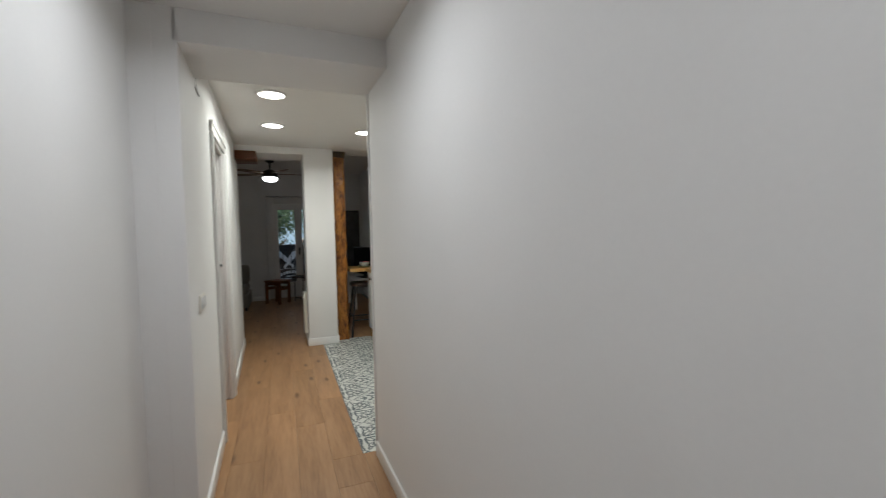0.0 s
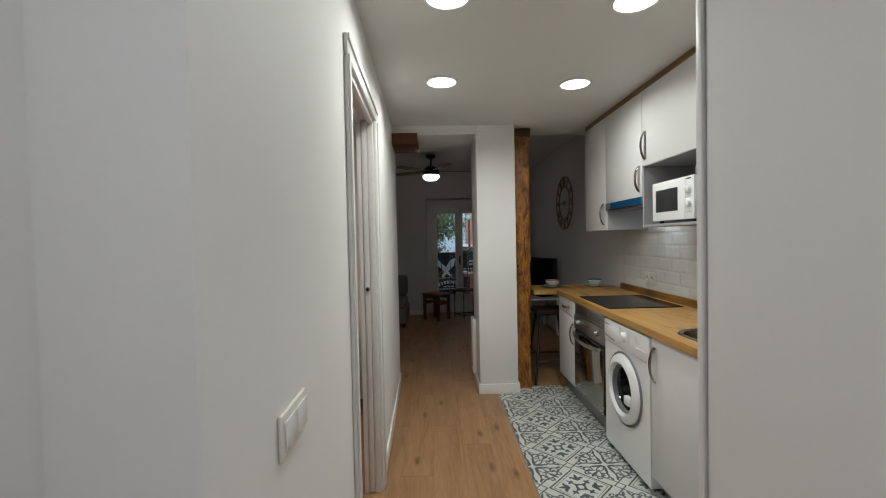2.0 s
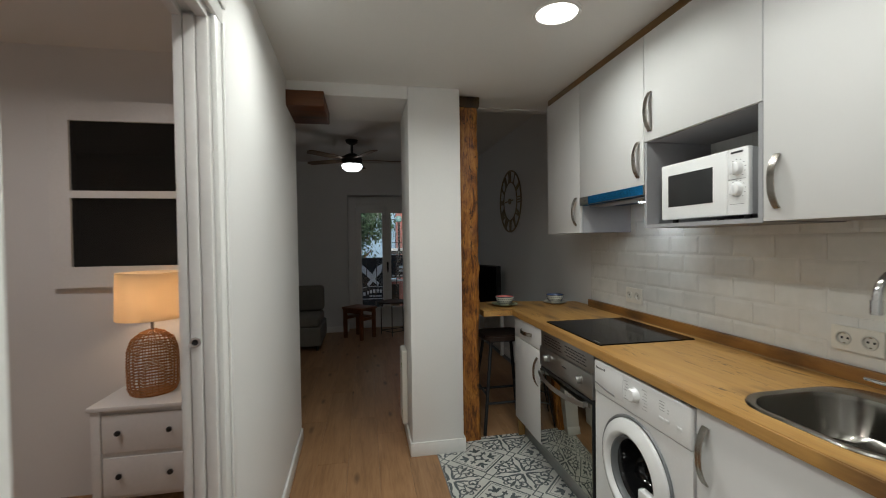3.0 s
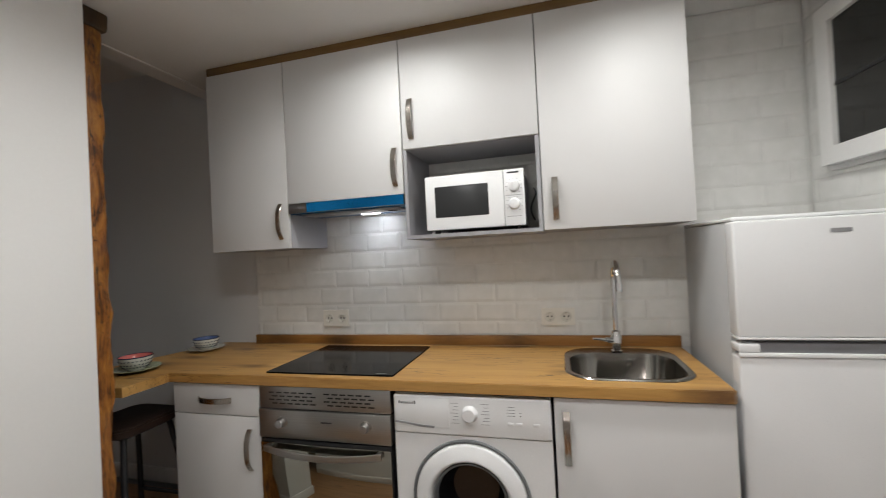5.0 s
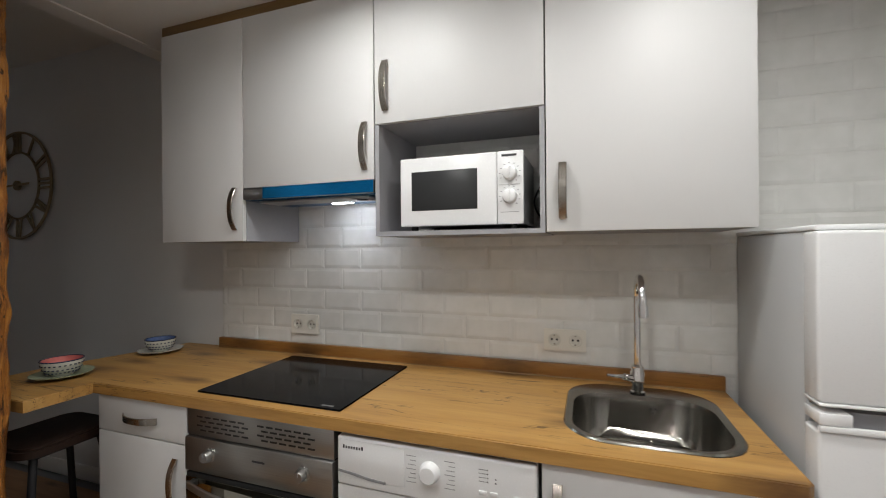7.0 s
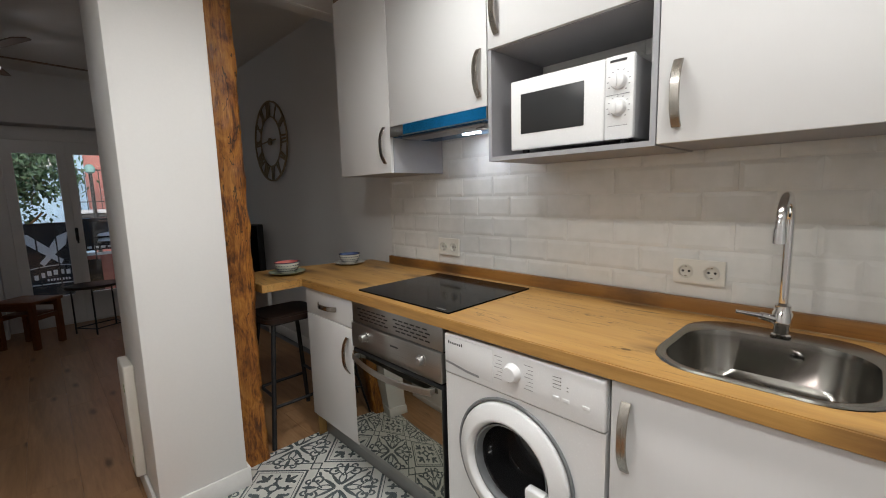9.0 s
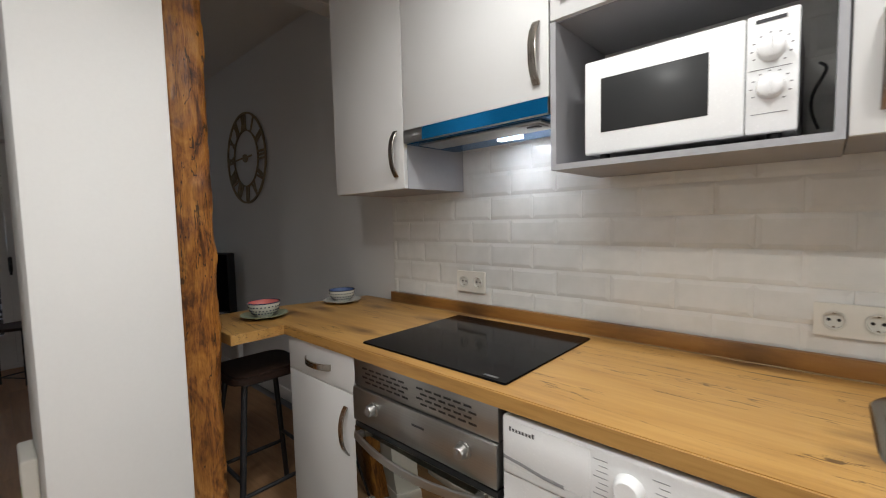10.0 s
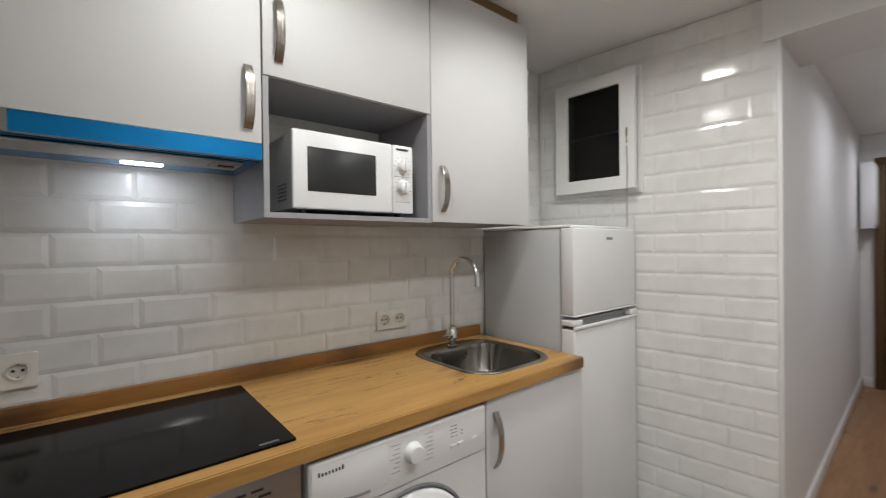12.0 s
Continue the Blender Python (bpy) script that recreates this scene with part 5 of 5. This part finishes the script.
def tv_corner():
    t = thing("white_table", (1.75, 8.35, 0), "small white table under the television", "table")
    part("top", box(1.5, 1.97, 7.95, 8.75, 0.5, 0.525, 0.003), M_TRIM, t)
    for a in (1.525, 1.945):
        for b in (7.98, 8.72):
            part("leg", box(a - 0.02, a + 0.02, b - 0.02, b + 0.02, 0, 0.4995, 0.003), M_TRIM, t)
    s = thing("television", (1.78, 8.3, 0.525), "black flat television on a white table", "television")
    part("housing", box(-0.035, 0.035, -0.36, 0.36, 0.06, 0.565, 0.012), M_BLACK, None).parent = s
    part("screen", box(-0.0385, -0.0352, -0.345, 0.345, 0.08, 0.55), M_HOB, None, "glossy black screen").parent = s
    part("back_bulge", box(0.0352, 0.10, -0.22, 0.22, 0.1, 0.4, 0.02), M_BLACK, None).parent = s
    part("stand", box(-0.1, 0.1, -0.18, 0.18, 0.0005, 0.014, 0.004), M_BLACK, None).parent = s
    part("neck", box(-0.02, 0.02, -0.05, 0.05, 0.0145, 0.0598), M_BLACK, None).parent = s
    s.rotation_euler = (0, 0, radians(22))


def heater():
    h = thing("electric_heater", (0.595, 6.18, 0.095), "slim cream panel heater fixed to the white pillar", "heater")
    part("panel", box(0.574, 0.6145, 6.09, 6.27, 0.097, 0.62, 0.008, 3), M_SOCKET, h)
    for z in (0.16, 0.5):
        part("green_mark", box(0.5725, 0.5738, 6.105, 6.12, z, z + 0.035), plain("green_label", (0.12, 0.2, 0.03), 0.5), h)


def dark_panel():
    p = thing("wall_picture", (1.72, 9.805, 0.55), "tall dark framed picture on the living room wall", "picture")
    part("frame", upright(rect(1.5, 1.94, 0.55, 1.84), [rect(1.53, 1.91, 0.58, 1.81)], 0.022, pose(0, 9.797, 0)), M_BLACKMETAL, p)
    part("print", box(1.528, 1.912, 9.803, 9.817, 0.578, 1.812), M_CHARCOAL, p, "charcoal grey print")


M_CHARCOAL = plain("charcoal_print", (0.06, 0.06, 0.062), 0.35, grain=0.25, scale=6)
dark_panel()
heater()
wall_clock()
ceiling_fan()
low_stool(0.23, 9.375, -45)
low_stool(1.22, 9.42, 8)
side_table()
sofa()
tv_corner()


# ---- bedroom ----
def bedside():
    x0, x1, y0, y1, top = -0.97, -0.505, 5.375, 5.755, 0.63
    t = thing("bedside_table", ((x0 + x1) / 2, (y0 + y1) / 2, 0), "white bedside table with two drawers and dark knobs", "bedside table")
    part("top", box(x0 - 0.012, x1 + 0.012, y0 - 0.012, y1, top - 0.022, top, 0.004), M_TRIM, t)
    part("body", box(x0 + 0.005, x1 - 0.005, y0 + 0.018, y1 - 0.005, 0.17, top - 0.0225), M_TRIM, t)
    for a in (x0, x1 - 0.04):
        for b in (y0, y1 - 0.045):
            part("leg", box(a, a + 0.04, b, b + 0.04, 0, top - 0.0225, 0.003), M_TRIM, t)
    for z in (0.19, 0.40):
        d = part("drawer", box(x0 + 0.045, x1 - 0.045, y0 + 0.004, y0 + 0.0175, z, z + 0.185, 0.003), M_TRIM, t)
        for kx in (x0 + 0.12, x1 - 0.12):
            part("knob", lathe([(0, 0), (0.006, 0), (0.006, 0.008), (0.013, 0.013), (0.012, 0.021), (0, 0.024)], (kx, y0 + 0.004, z + 0.1), "Y", 20), M_BLACKMETAL, d, "dark metal knob")
    lx, ly = -0.775, 5.56
    l = thing("table_lamp", (lx, ly, top), "rattan table lamp with a lit cream shade", "lamp")
    prof = [(0.10, 0.0), (0.112, 0.03), (0.115, 0.15), (0.112, 0.22), (0.095, 0.275), (0.055, 0.31), (0.02, 0.325)]
    ribs = []
    for i in range(26):
        a = 2 * math.pi * i / 26
        ribs.append(tube([(lx + r * math.cos(a), ly + r * math.sin(a), top + 0.003 + h) for r, h in prof], 0.0026, 6))
    part("rattan_ribs", joined(*ribs), M_RATTAN, l)
    hoops = []
    for i in range(21):
        h = 0.004 + 0.305 * i / 20
        r = np.interp(h, [p[1] for p in prof], [p[0] for p in prof]) + 0.002
        hoops.append(tube([(lx + r * math.cos(a), ly + r * math.sin(a), top + 0.004 + h) for a in [2 * math.pi * k / 28 for k in range(29)]], 0.0028, 6))
    part("rattan_hoops", joined(*hoops), M_RATTAN, l)
    part("stem", cyl((lx, ly, top + 0.3), (lx, ly, top + 0.42), 0.008), M_NICKEL, l)
    part("foot", cyl((lx, ly, top + 0.0005), (lx, ly, top + 0.004), 0.098, n=32), M_RATTAN, l)
    part("shade", lathe([(0.158, 0.39), (0.160, 0.39), (0.152, 0.63), (0.150, 0.63), (0.158, 0.39)], (lx, ly, top), "Z", 48), M_SHADE, l, "warm lit fabric shade")
    ob = new("bedside_bulb", bpy.data.lights.new("bedside_bulb", "POINT"))
    ob.data.energy, ob.data.shadow_soft_size, ob.data.color, ob.location = BED_W, 0.035, WARM, (lx, ly, top + 0.5)
    w = thing("glazed_cabinet_door", (-0.95, 5.77, 1.2), "white framed glazed panel with dark panes", "window")
    w["kind"] = "structure"
    part("frame", upright(rect(-1.35, -0.5, 1.17, 2.2), [rect(-1.25, -0.655, 1.285, 1.665), rect(-1.25, -0.655, 1.705, 2.09)], 0.03, pose(0, 5.748, 0)), M_TRIM, w)
    for z0, z1 in ((1.283, 1.667), (1.703, 2.092)):
        part("pane", box(-1.252, -0.653, 5.765, 5.769, z0, z1), M_DARKGLASS, w, "dark reflecting pane")
    for z in (1.3, 1.95):
        part("hinge", cyl((-0.515, 5.745, z), (-0.515, 5.745, z + 0.06), 0.006), M_NICKEL, w)


def shade_cloth():
    m = Mat("cream_shade_cloth", (0.75, 0.66, 0.52), 0.8)
    m.set("Transmission Weight", 0.0)
    f = m.noise(m.world((1, 1, 1)), 300, 2)
    m.bump(f, 0.2, 0.001)
    tr = m.node("BsdfTranslucent", Color=(0.8, 0.68, 0.5, 1))
    mix = m.node("MixShader", Fac=0.6)
    m.nt.links.new(m.bsdf.outputs[0], mix.inputs[1])
    m.nt.links.new(tr.outputs[0], mix.inputs[2])
    m.nt.links.new(mix.outputs[0], m.nt.nodes["Material Output"].inputs[0])
    return m.m


M_RATTAN = plain("orange_rattan", (0.36, 0.15, 0.045), 0.5, grain=0.2, scale=80)
M_SHADE = shade_cloth()
bedside()


# ---- outside ----
def outside():
    m_stone = plain("grey_street", (0.06, 0.06, 0.062), 0.85, grain=0.15)
    m_pink = plain("salmon_render", (0.46, 0.2, 0.175), 0.85, grain=0.08, scale=12)
    m_pale = plain("pale_blue_render", (0.40, 0.57, 0.72), 0.85, grain=0.06, scale=12)
    m_black = plain("black_awning", (0.008, 0.009, 0.012), 0.7, grain=0.1)
    m_grey = plain("blue_grey_wood", (0.3, 0.36, 0.42), 0.6)
    m_white = plain("white_print", (0.62, 0.64, 0.66), 0.6)
    setting("ground", box(-300, 300, 10.6, 600, -3.6, -3.5), m_stone, "grey street paving down to the horizon", "ground")
    setting("balcony_slab", box(-0.4, 1.8, 10.14, 10.72, -0.16, -0.02, 0.01), m_stone, "narrow balcony slab", "balcony")
    r = thing("balcony_railing", (0.7, 10.66, -0.02), "black iron balcony railing with thin bars", "railing")
    part("top_rail", box(-0.38, 1.78, 10.64, 10.68, 1.1, 1.118, 0.003), M_BLACKMETAL, r)
    part("lower_rail", box(-0.38, 1.78, 10.65, 10.67, 0.08, 0.095, 0.002), M_BLACKMETAL, r)
    for i in range(13):
        x = -0.36 + i * 0.176
        part("bar", box(x - 0.007, x + 0.007, 10.653, 10.667, -0.02, 1.1), M_BLACKMETAL, r)
    # houses across the street
    h = thing("pink_house", (4.0, 17.2, -3.5), "salmon pink rendered house with iron balcony", "house")
    part("wall", upright(rect(1.33, 9.0, -3.5, 8), [rect(2.35, 3.2, 1.2, 3.3), rect(4.6, 5.5, 1.2, 3.3)], 0.3, pose(0, 17.2, 0)), m_pink, h)
    for x in (2.35, 4.6):
        part("window", box(x, x + 0.9, 17.05, 17.1, 1.2, 3.3), M_DARKGLASS, h)
        part("shutter", box(x - 0.02, x + 0.4, 16.85, 16.89, 1.2, 3.3), M_TRIM, h)
    part("cornice", box(0.9, 9.0, 16.55, 16.89, 1.0, 1.1, 0.02), m_stone, h)
    part("balcony", box(0.95, 9.0, 16.5, 16.89, 1.105, 1.19, 0.01), m_white, h)
    part("balcony_rail", joined(box(0.95, 9, 16.5, 16.53, 2.08, 2.11), box(0.95, 9, 16.5, 16.53, 1.36, 1.38), *[box(1.0 + k * 0.13, 1.016 + k * 0.13, 16.505, 16.525, 1.19, 2.08) for k in range(60)]), M_BLACKMETAL, h)
    p = thing("pale_house", (-2.5, 18.0, -3.5), "pale blue house with louvred white shutters", "house")
    part("wall", box(-12, 1.32, 17.0, 17.4, -3.5, 8), m_pale, p)
    for x in (-2.3, -0.9, 0.56):
        for z in (2.14, 5.2):
            sh = part("shutter", box(x, x + 0.32, 16.9, 16.96, z, z + 1.7), m_grey, p)
            part("louvres", joined(*[box(x + 0.02, x + 0.3, 16.87, 16.895, z + 0.06 + 0.08 * k, z + 0.11 + 0.08 * k) for k in range(20)]), M_TRIM, sh)
    l = thing("street_lamp", (1.36, 16.2, -3.5), "dark street lamp with a pale green lantern", "lamp")
    part("pole", cyl((1.36, 16.2, -3.5), (1.36, 16.2, 2.0), 0.045, 0.035, 12), M_BLACKMETAL, l)
    part("lantern", lathe([(0.04, 0), (0.09, 0.03), (0.1, 0.12), (0.06, 0.19), (0, 0.21)], (1.36, 16.2, 2.0), "Z", 20), plain("green_glass", (0.22, 0.42, 0.4), 0.2), l)
    # black shop banner with a white drawing
    a = thing("shop_banner", (0.3, 12.0, -3.5), "black shop banner with white crossed knives drawing", "sign")
    part("banner", box(-1.6, 0.86, 12.0, 12.05, -3.5, 1.07), m_black, a)
    cross = (0.47, 11.99, 0.62)
    blades = [slab([(-0.42, 0.035), (-0.36, 0.075), (-0.06, 0.07), (-0.02, 0.03), (0.15, 0.035), (0.17, -0.03), (-0.03, -0.035), (-0.3, -0.04)], [], 0, 0.006),
              slab([(-0.16, 0.035), (0.04, 0.03), (0.1, 0.075), (0.26, 0.09), (0.38, 0.03), (0.22, -0.055), (0.06, -0.035), (-0.17, -0.03)], [], 0, 0.006)]
    for k, (bl, turn) in enumerate(zip(blades, (-44, 52))):
        part("knife", moved(bl, Matrix.Translation((cross[0], cross[1] + 0.008 * k, cross[2])) @ pose(0, 0, 0, 90, 0, 0) @ pose(0, 0, 0, 0, 0, turn)), m_white, a)

    def arc(r, mid, half, w, z):
        pts = [(mid + r * math.sin(half * (i / 12 - 0.5) * 2), 11.995, z + r * math.cos(half * (i / 12 - 0.5) * 2) - r) for i in range(13)]
        return tube(pts, 0, flat=(w, 0.004), up=(0, 1, 0))
    part("arc_line", arc(1.2, 0.52, 0.27, 0.012, 0.47), m_white, a)
    for k in range(8):
        x = 0.27 + k * 0.068
        part("lettering", box(x, x + 0.045, 11.992, 11.999, 0.335 - 0.9 * (x - 0.52) ** 2, 0.405 - 0.9 * (x - 0.52) ** 2), m_white, a)
    for k in range(8):
        part("small_lettering", box(0.40 + k * 0.032, 0.42 + k * 0.032, 11.992, 11.999, 0.25, 0.28), m_white, a)
    part("line", box(0.2, 0.84, 11.992, 11.999, 0.2, 0.215), m_white, a)
    b = thing("side_awning", (1.9, 12.4, -3.5), "black awning with white lettering bars", "sign")
    part("banner", box(0.88, 3.6, 12.4, 12.46, 0.6, 1.1), m_black, b)
    part("stripe", box(0.88, 3.6, 12.385, 12.47, 0.52, 0.56), m_white, b)
    part("emblem", joined(*[lathe([(0, 0), (0.16, 0), (0.15, 0.035), (0.0, 0.06)], (1.2, 12.385, z), "Z", 24) for z in (0.74, 0.82)]), m_white, b)
    for k in range(9):
        part("lettering", box(0.9 + k * 0.085, 0.955 + k * 0.085, 12.39, 12.397, 0.63, 0.665), m_white, b)
    part("shop_front", box(0.88, 3.6, 12.8, 12.9, -3.5, 0.5), m_pink, b)
    part("shop_door", box(0.9, 1.08, 12.76, 12.795, -3.5, 0.42), M_BLACK, b)
    # tree crown in front of the pale house
    t = thing("street_tree", (-0.1, 12.9, -3.5), "leafy street tree with dense green crown", "tree")
    part("trunk", tube([(-0.1, 12.9, -3.5), (-0.08, 12.92, -1.5), (-0.12, 12.9, 0.4), (-0.06, 12.92, 1.6), (-0.2, 12.9, 2.6)], 0.06, 10), M_STRIP, t)
    part("limbs", joined(*[tube([(-0.1, 12.9, 0.6 + 0.3 * k), (-0.1 + 0.55 * math.cos(2.1 * k), 12.9 + 0.3 * math.sin(2.1 * k), 1.2 + 0.32 * k)], 0.018, 6) for k in range(6)]), M_STRIP, t)
    rng = random.Random(7)
    verts, faces = [], []
    for i in range(6000):
        cl = rng.randrange(60)
        cr = random.Random(100 + cl)
        c = Vector((-0.02 + cr.gauss(0, 0.42), 12.9 + cr.gauss(0, 0.25), 1.75 + cr.gauss(0, 0.5)))
        c += Vector((rng.gauss(0, 0.13), rng.gauss(0, 0.13), rng.gauss(0, 0.13)))
        m = Euler((rng.uniform(0, 6.3), rng.uniform(0, 6.3), rng.uniform(0, 6.3))).to_matrix()
        k, s = len(verts), rng.uniform(0.03, 0.06)
        for a2, b2 in ((-1, 0), (0, -0.5), (1, 0), (0, 0.5)):
            verts.append(c + m @ Vector((a2 * s, b2 * s, 0.004 * abs(a2))))
        faces.append((k, k + 1, k + 2, k + 3))
    me = bpy.data.meshes.new("crown")
    me.from_pydata([tuple(v) for v in verts], [], faces)
    me.materials.append(leaves("green_leaves", (0.02, 0.055, 0.025), (0.12, 0.2, 0.1)))
    ob = tagged(new("crown", me), "many small green leaves", kind="stuff")
    ob.parent = t
    ob.matrix_parent_inverse = Matrix.Translation(-t.location)


outside()


# ---- pieces of floor and walls ----
def shared(name, bm, material):
    shade(bm)
    me = bpy.data.meshes.new(name)
    bm.to_mesh(me)
    bm.free()
    me.materials.append(material)
    return me


def floors():
    f = setting("floor", joined(box(-3.1, 2.1, -0.4, 10.14, -0.06, -0.012)), M_GREYPL, "oak laminate floor of hall, kitchen and living room", "floor")
    w, length = 0.192, 1.285
    meshes = {}

    def plank(x, y0, y1, width=w):
        key = (round(y1 - y0, 3), round(width, 3))
        if key not in meshes:
            meshes[key] = shared("plank", box(0.0003, width - 0.0003, 0.0003, key[0] - 0.0003, -0.012, 0, 0.0008, 1), M_FLOOR)
        ob = new("plank", meshes[key])
        ob.location = (x, y0, 0.0)
        ob.parent = f
    rng = random.Random(3)
    for i in range(-13, 12):
        x = -0.372 + (i + 0) * w
        y = -0.4 - rng.uniform(0, length)
        lo, hi = (-0.4, 10.13)
        if x < -0.45:
            lo = 2.6
        if x > 0.95:
            lo = 5.985
        while y < hi:
            a, b = max(y, lo), min(y + length, hi)
            if b - a > 0.05 and x + w < 2.05:
                if x < 0.776 < x + w and b > 3.1:      # along the printed sheet
                    a2 = min(b, 3.09)
                    if a2 - a > 0.05:
                        plank(x, a, a2)
                    if b > 3.09:
                        lo2, hi2 = max(a, 3.09), min(b, 5.985)
                        if hi2 - lo2 > 0.05 and 0.776 - x > 0.01:
                            plank(x, lo2, hi2, 0.776 - x)
                        if b > 5.985:
                            plank(x, max(a, 5.985), b)
                elif x > 0.776 - 0.001 and a < 5.985 and b > 3.09 and x < 0.95:
                    if 3.09 - a > 0.05:
                        plank(x, a, 3.09)
                    if b - 5.985 > 0.05:
                        plank(x, max(a, 5.985), b)
                else:
                    plank(x, a, b)
            y += length
    sheet = setting("kitchen_floor", slab(rect(0.777, 2.0, 3.09, 5.984), [], -0.012, 0.0015), M_PRINT, "patterned grey-blue and white kitchen floor covering", "floor")
    setting("floor_edge_strip", box(0.772, 0.7775, 3.09, 5.806, 0.0, 0.003, 0.001), M_GREYPL, "thin dark edge strip of the kitchen floor", "trim")


def bevel_tile(a, b):
    """A bevelled tile, a by b, lying in x and y, proud in z."""
    bm = bmesh.new()
    k, h0, h1 = min(0.014, a / 3, b / 3), 0.0018, 0.0042
    lo = [bm.verts.new((x, y, 0)) for x, y in rect(0, a, 0, b)]
    mid = [bm.verts.new((x, y, h0)) for x, y in rect(0, a, 0, b)]
    top = [bm.verts.new((x, y, h1)) for x, y in rect(k, a - k, k, b - k)]
    for p, q in ((lo, mid), (mid, top)):
        for i in range(4):
            j = (i + 1) % 4
            bm.faces.new((p[i], p[j], q[j], q[i]))
    bm.faces.new(top)
    bmesh.ops.recalc_face_normals(bm, faces=bm.faces[:])
    return bm


def tiles():
    pitch_z, pitch = 0.0975, 0.2
    gap = 0.0012
    cache = {}

    def tile(parent, frame_m, s, z, ls, lz):
        key = (round(ls, 3), round(lz, 3))
        if key not in cache:
            bm = bevel_tile(key[0] - gap, key[1] - gap)
            me = bpy.data.meshes.new("tile")
            bm.to_mesh(me)
            bm.free()
            me.materials.append(M_TILE)
            cache[key] = me
        ob = new("tile", cache[key])
        ob.parent = parent
        ob.matrix_basis = frame_m @ Matrix.Translation((s, z, 0)) @ pose(0, 0, 0, random.uniform(-0.15, 0.15), random.uniform(-0.15, 0.15), 0)

    def field(parent, frame_m, s0, s1, z0, z1, joint, skip=(), hole=(9, 9, 9, 9)):
        """Rows of tiles, cut round one rectangular hole."""
        k0 = int(math.floor((z0 - 1.021) / pitch_z))
        z = 1.021 + k0 * pitch_z
        row = k0
        while z < z1 - 0.01:
            a, b = max(z, z0), min(z + pitch_z, z1)
            off = joint + (0.1 if row % 2 else 0.0)
            s = off - math.ceil((off - s0) / pitch) * pitch
            while s < s1 - 0.004:
                c, d = max(s, s0), min(s + pitch, s1)
                if d - c > 0.02 and b - a > 0.02 and not any(c >= q[0] - 0.01 and d <= q[1] + 0.01 and a >= q[2] - 0.01 and b <= q[3] + 0.01 for q in skip):
                    u0, u1, w0, w1 = max(c, hole[0]), min(d, hole[1]), max(a, hole[2]), min(b, hole[3])
                    if u1 - u0 < 0.004 or w1 - w0 < 0.004:
                        bits = [(c, d, a, b)]
                    else:
                        bits = [(c, u0, a, b), (u1, d, a, b), (u0, u1, a, w0), (u0, u1, w1, b)]
                    for c1, d1, a1, b1 in bits:
                        if d1 - c1 > 0.008 and b1 - a1 > 0.008:
                            tile(parent, frame_m, c1, a1, d1 - c1, b1 - a1)
                s += pitch
            z += pitch_z
            row += 1
    east = setting("tile_bed_east", box(1.9935, 1.9995, 3.19, 6.0, 0.90, CEIL - 0.002), M_GROUT, "wall of white bevelled tiles behind the worktop", "wall tiles")
    m = Matrix(((0, 0, -1, 1.9935), (-1, 0, 0, 6.0), (0, 1, 0, 0), (0, 0, 0, 1)))
    # along s = 6.0 - y
    field(east, m, 0.0, 2.8, 0.944, CEIL - 0.004, 0.13, skip=((0.02, 1.09, 1.66, 2.4), (1.1, 2.24, 1.86, 2.4), (1.71, 2.24, 1.55, 2.4), (2.3, 2.84, 0.9, 1.4)))
    south = setting("tile_bed_south", upright(rect(0.867, 1.992, 0.003, CEIL - 0.002), [rect(1.438, 1.836, 1.66, 2.229)], 0.005, SOUTH @ pose(0, 3.0912, 0)), M_GROUT, "white bevelled tiles round the small window", "wall tiles")
    m = SOUTH @ Matrix(((-1, 0, 0, 2.0), (0, 0, 1, 3.0965), (0, 1, 0, 0), (0, 0, 0, 1)))
    # along s = 2.0 - x
    field(south, m, 0.012, 1.132, 0.006, CEIL - 0.004, 0.146, skip=((0.0, 0.56, 0.0, 1.42),), hole=(0.143, 0.583, 1.626, 2.264))


floors()
tiles()
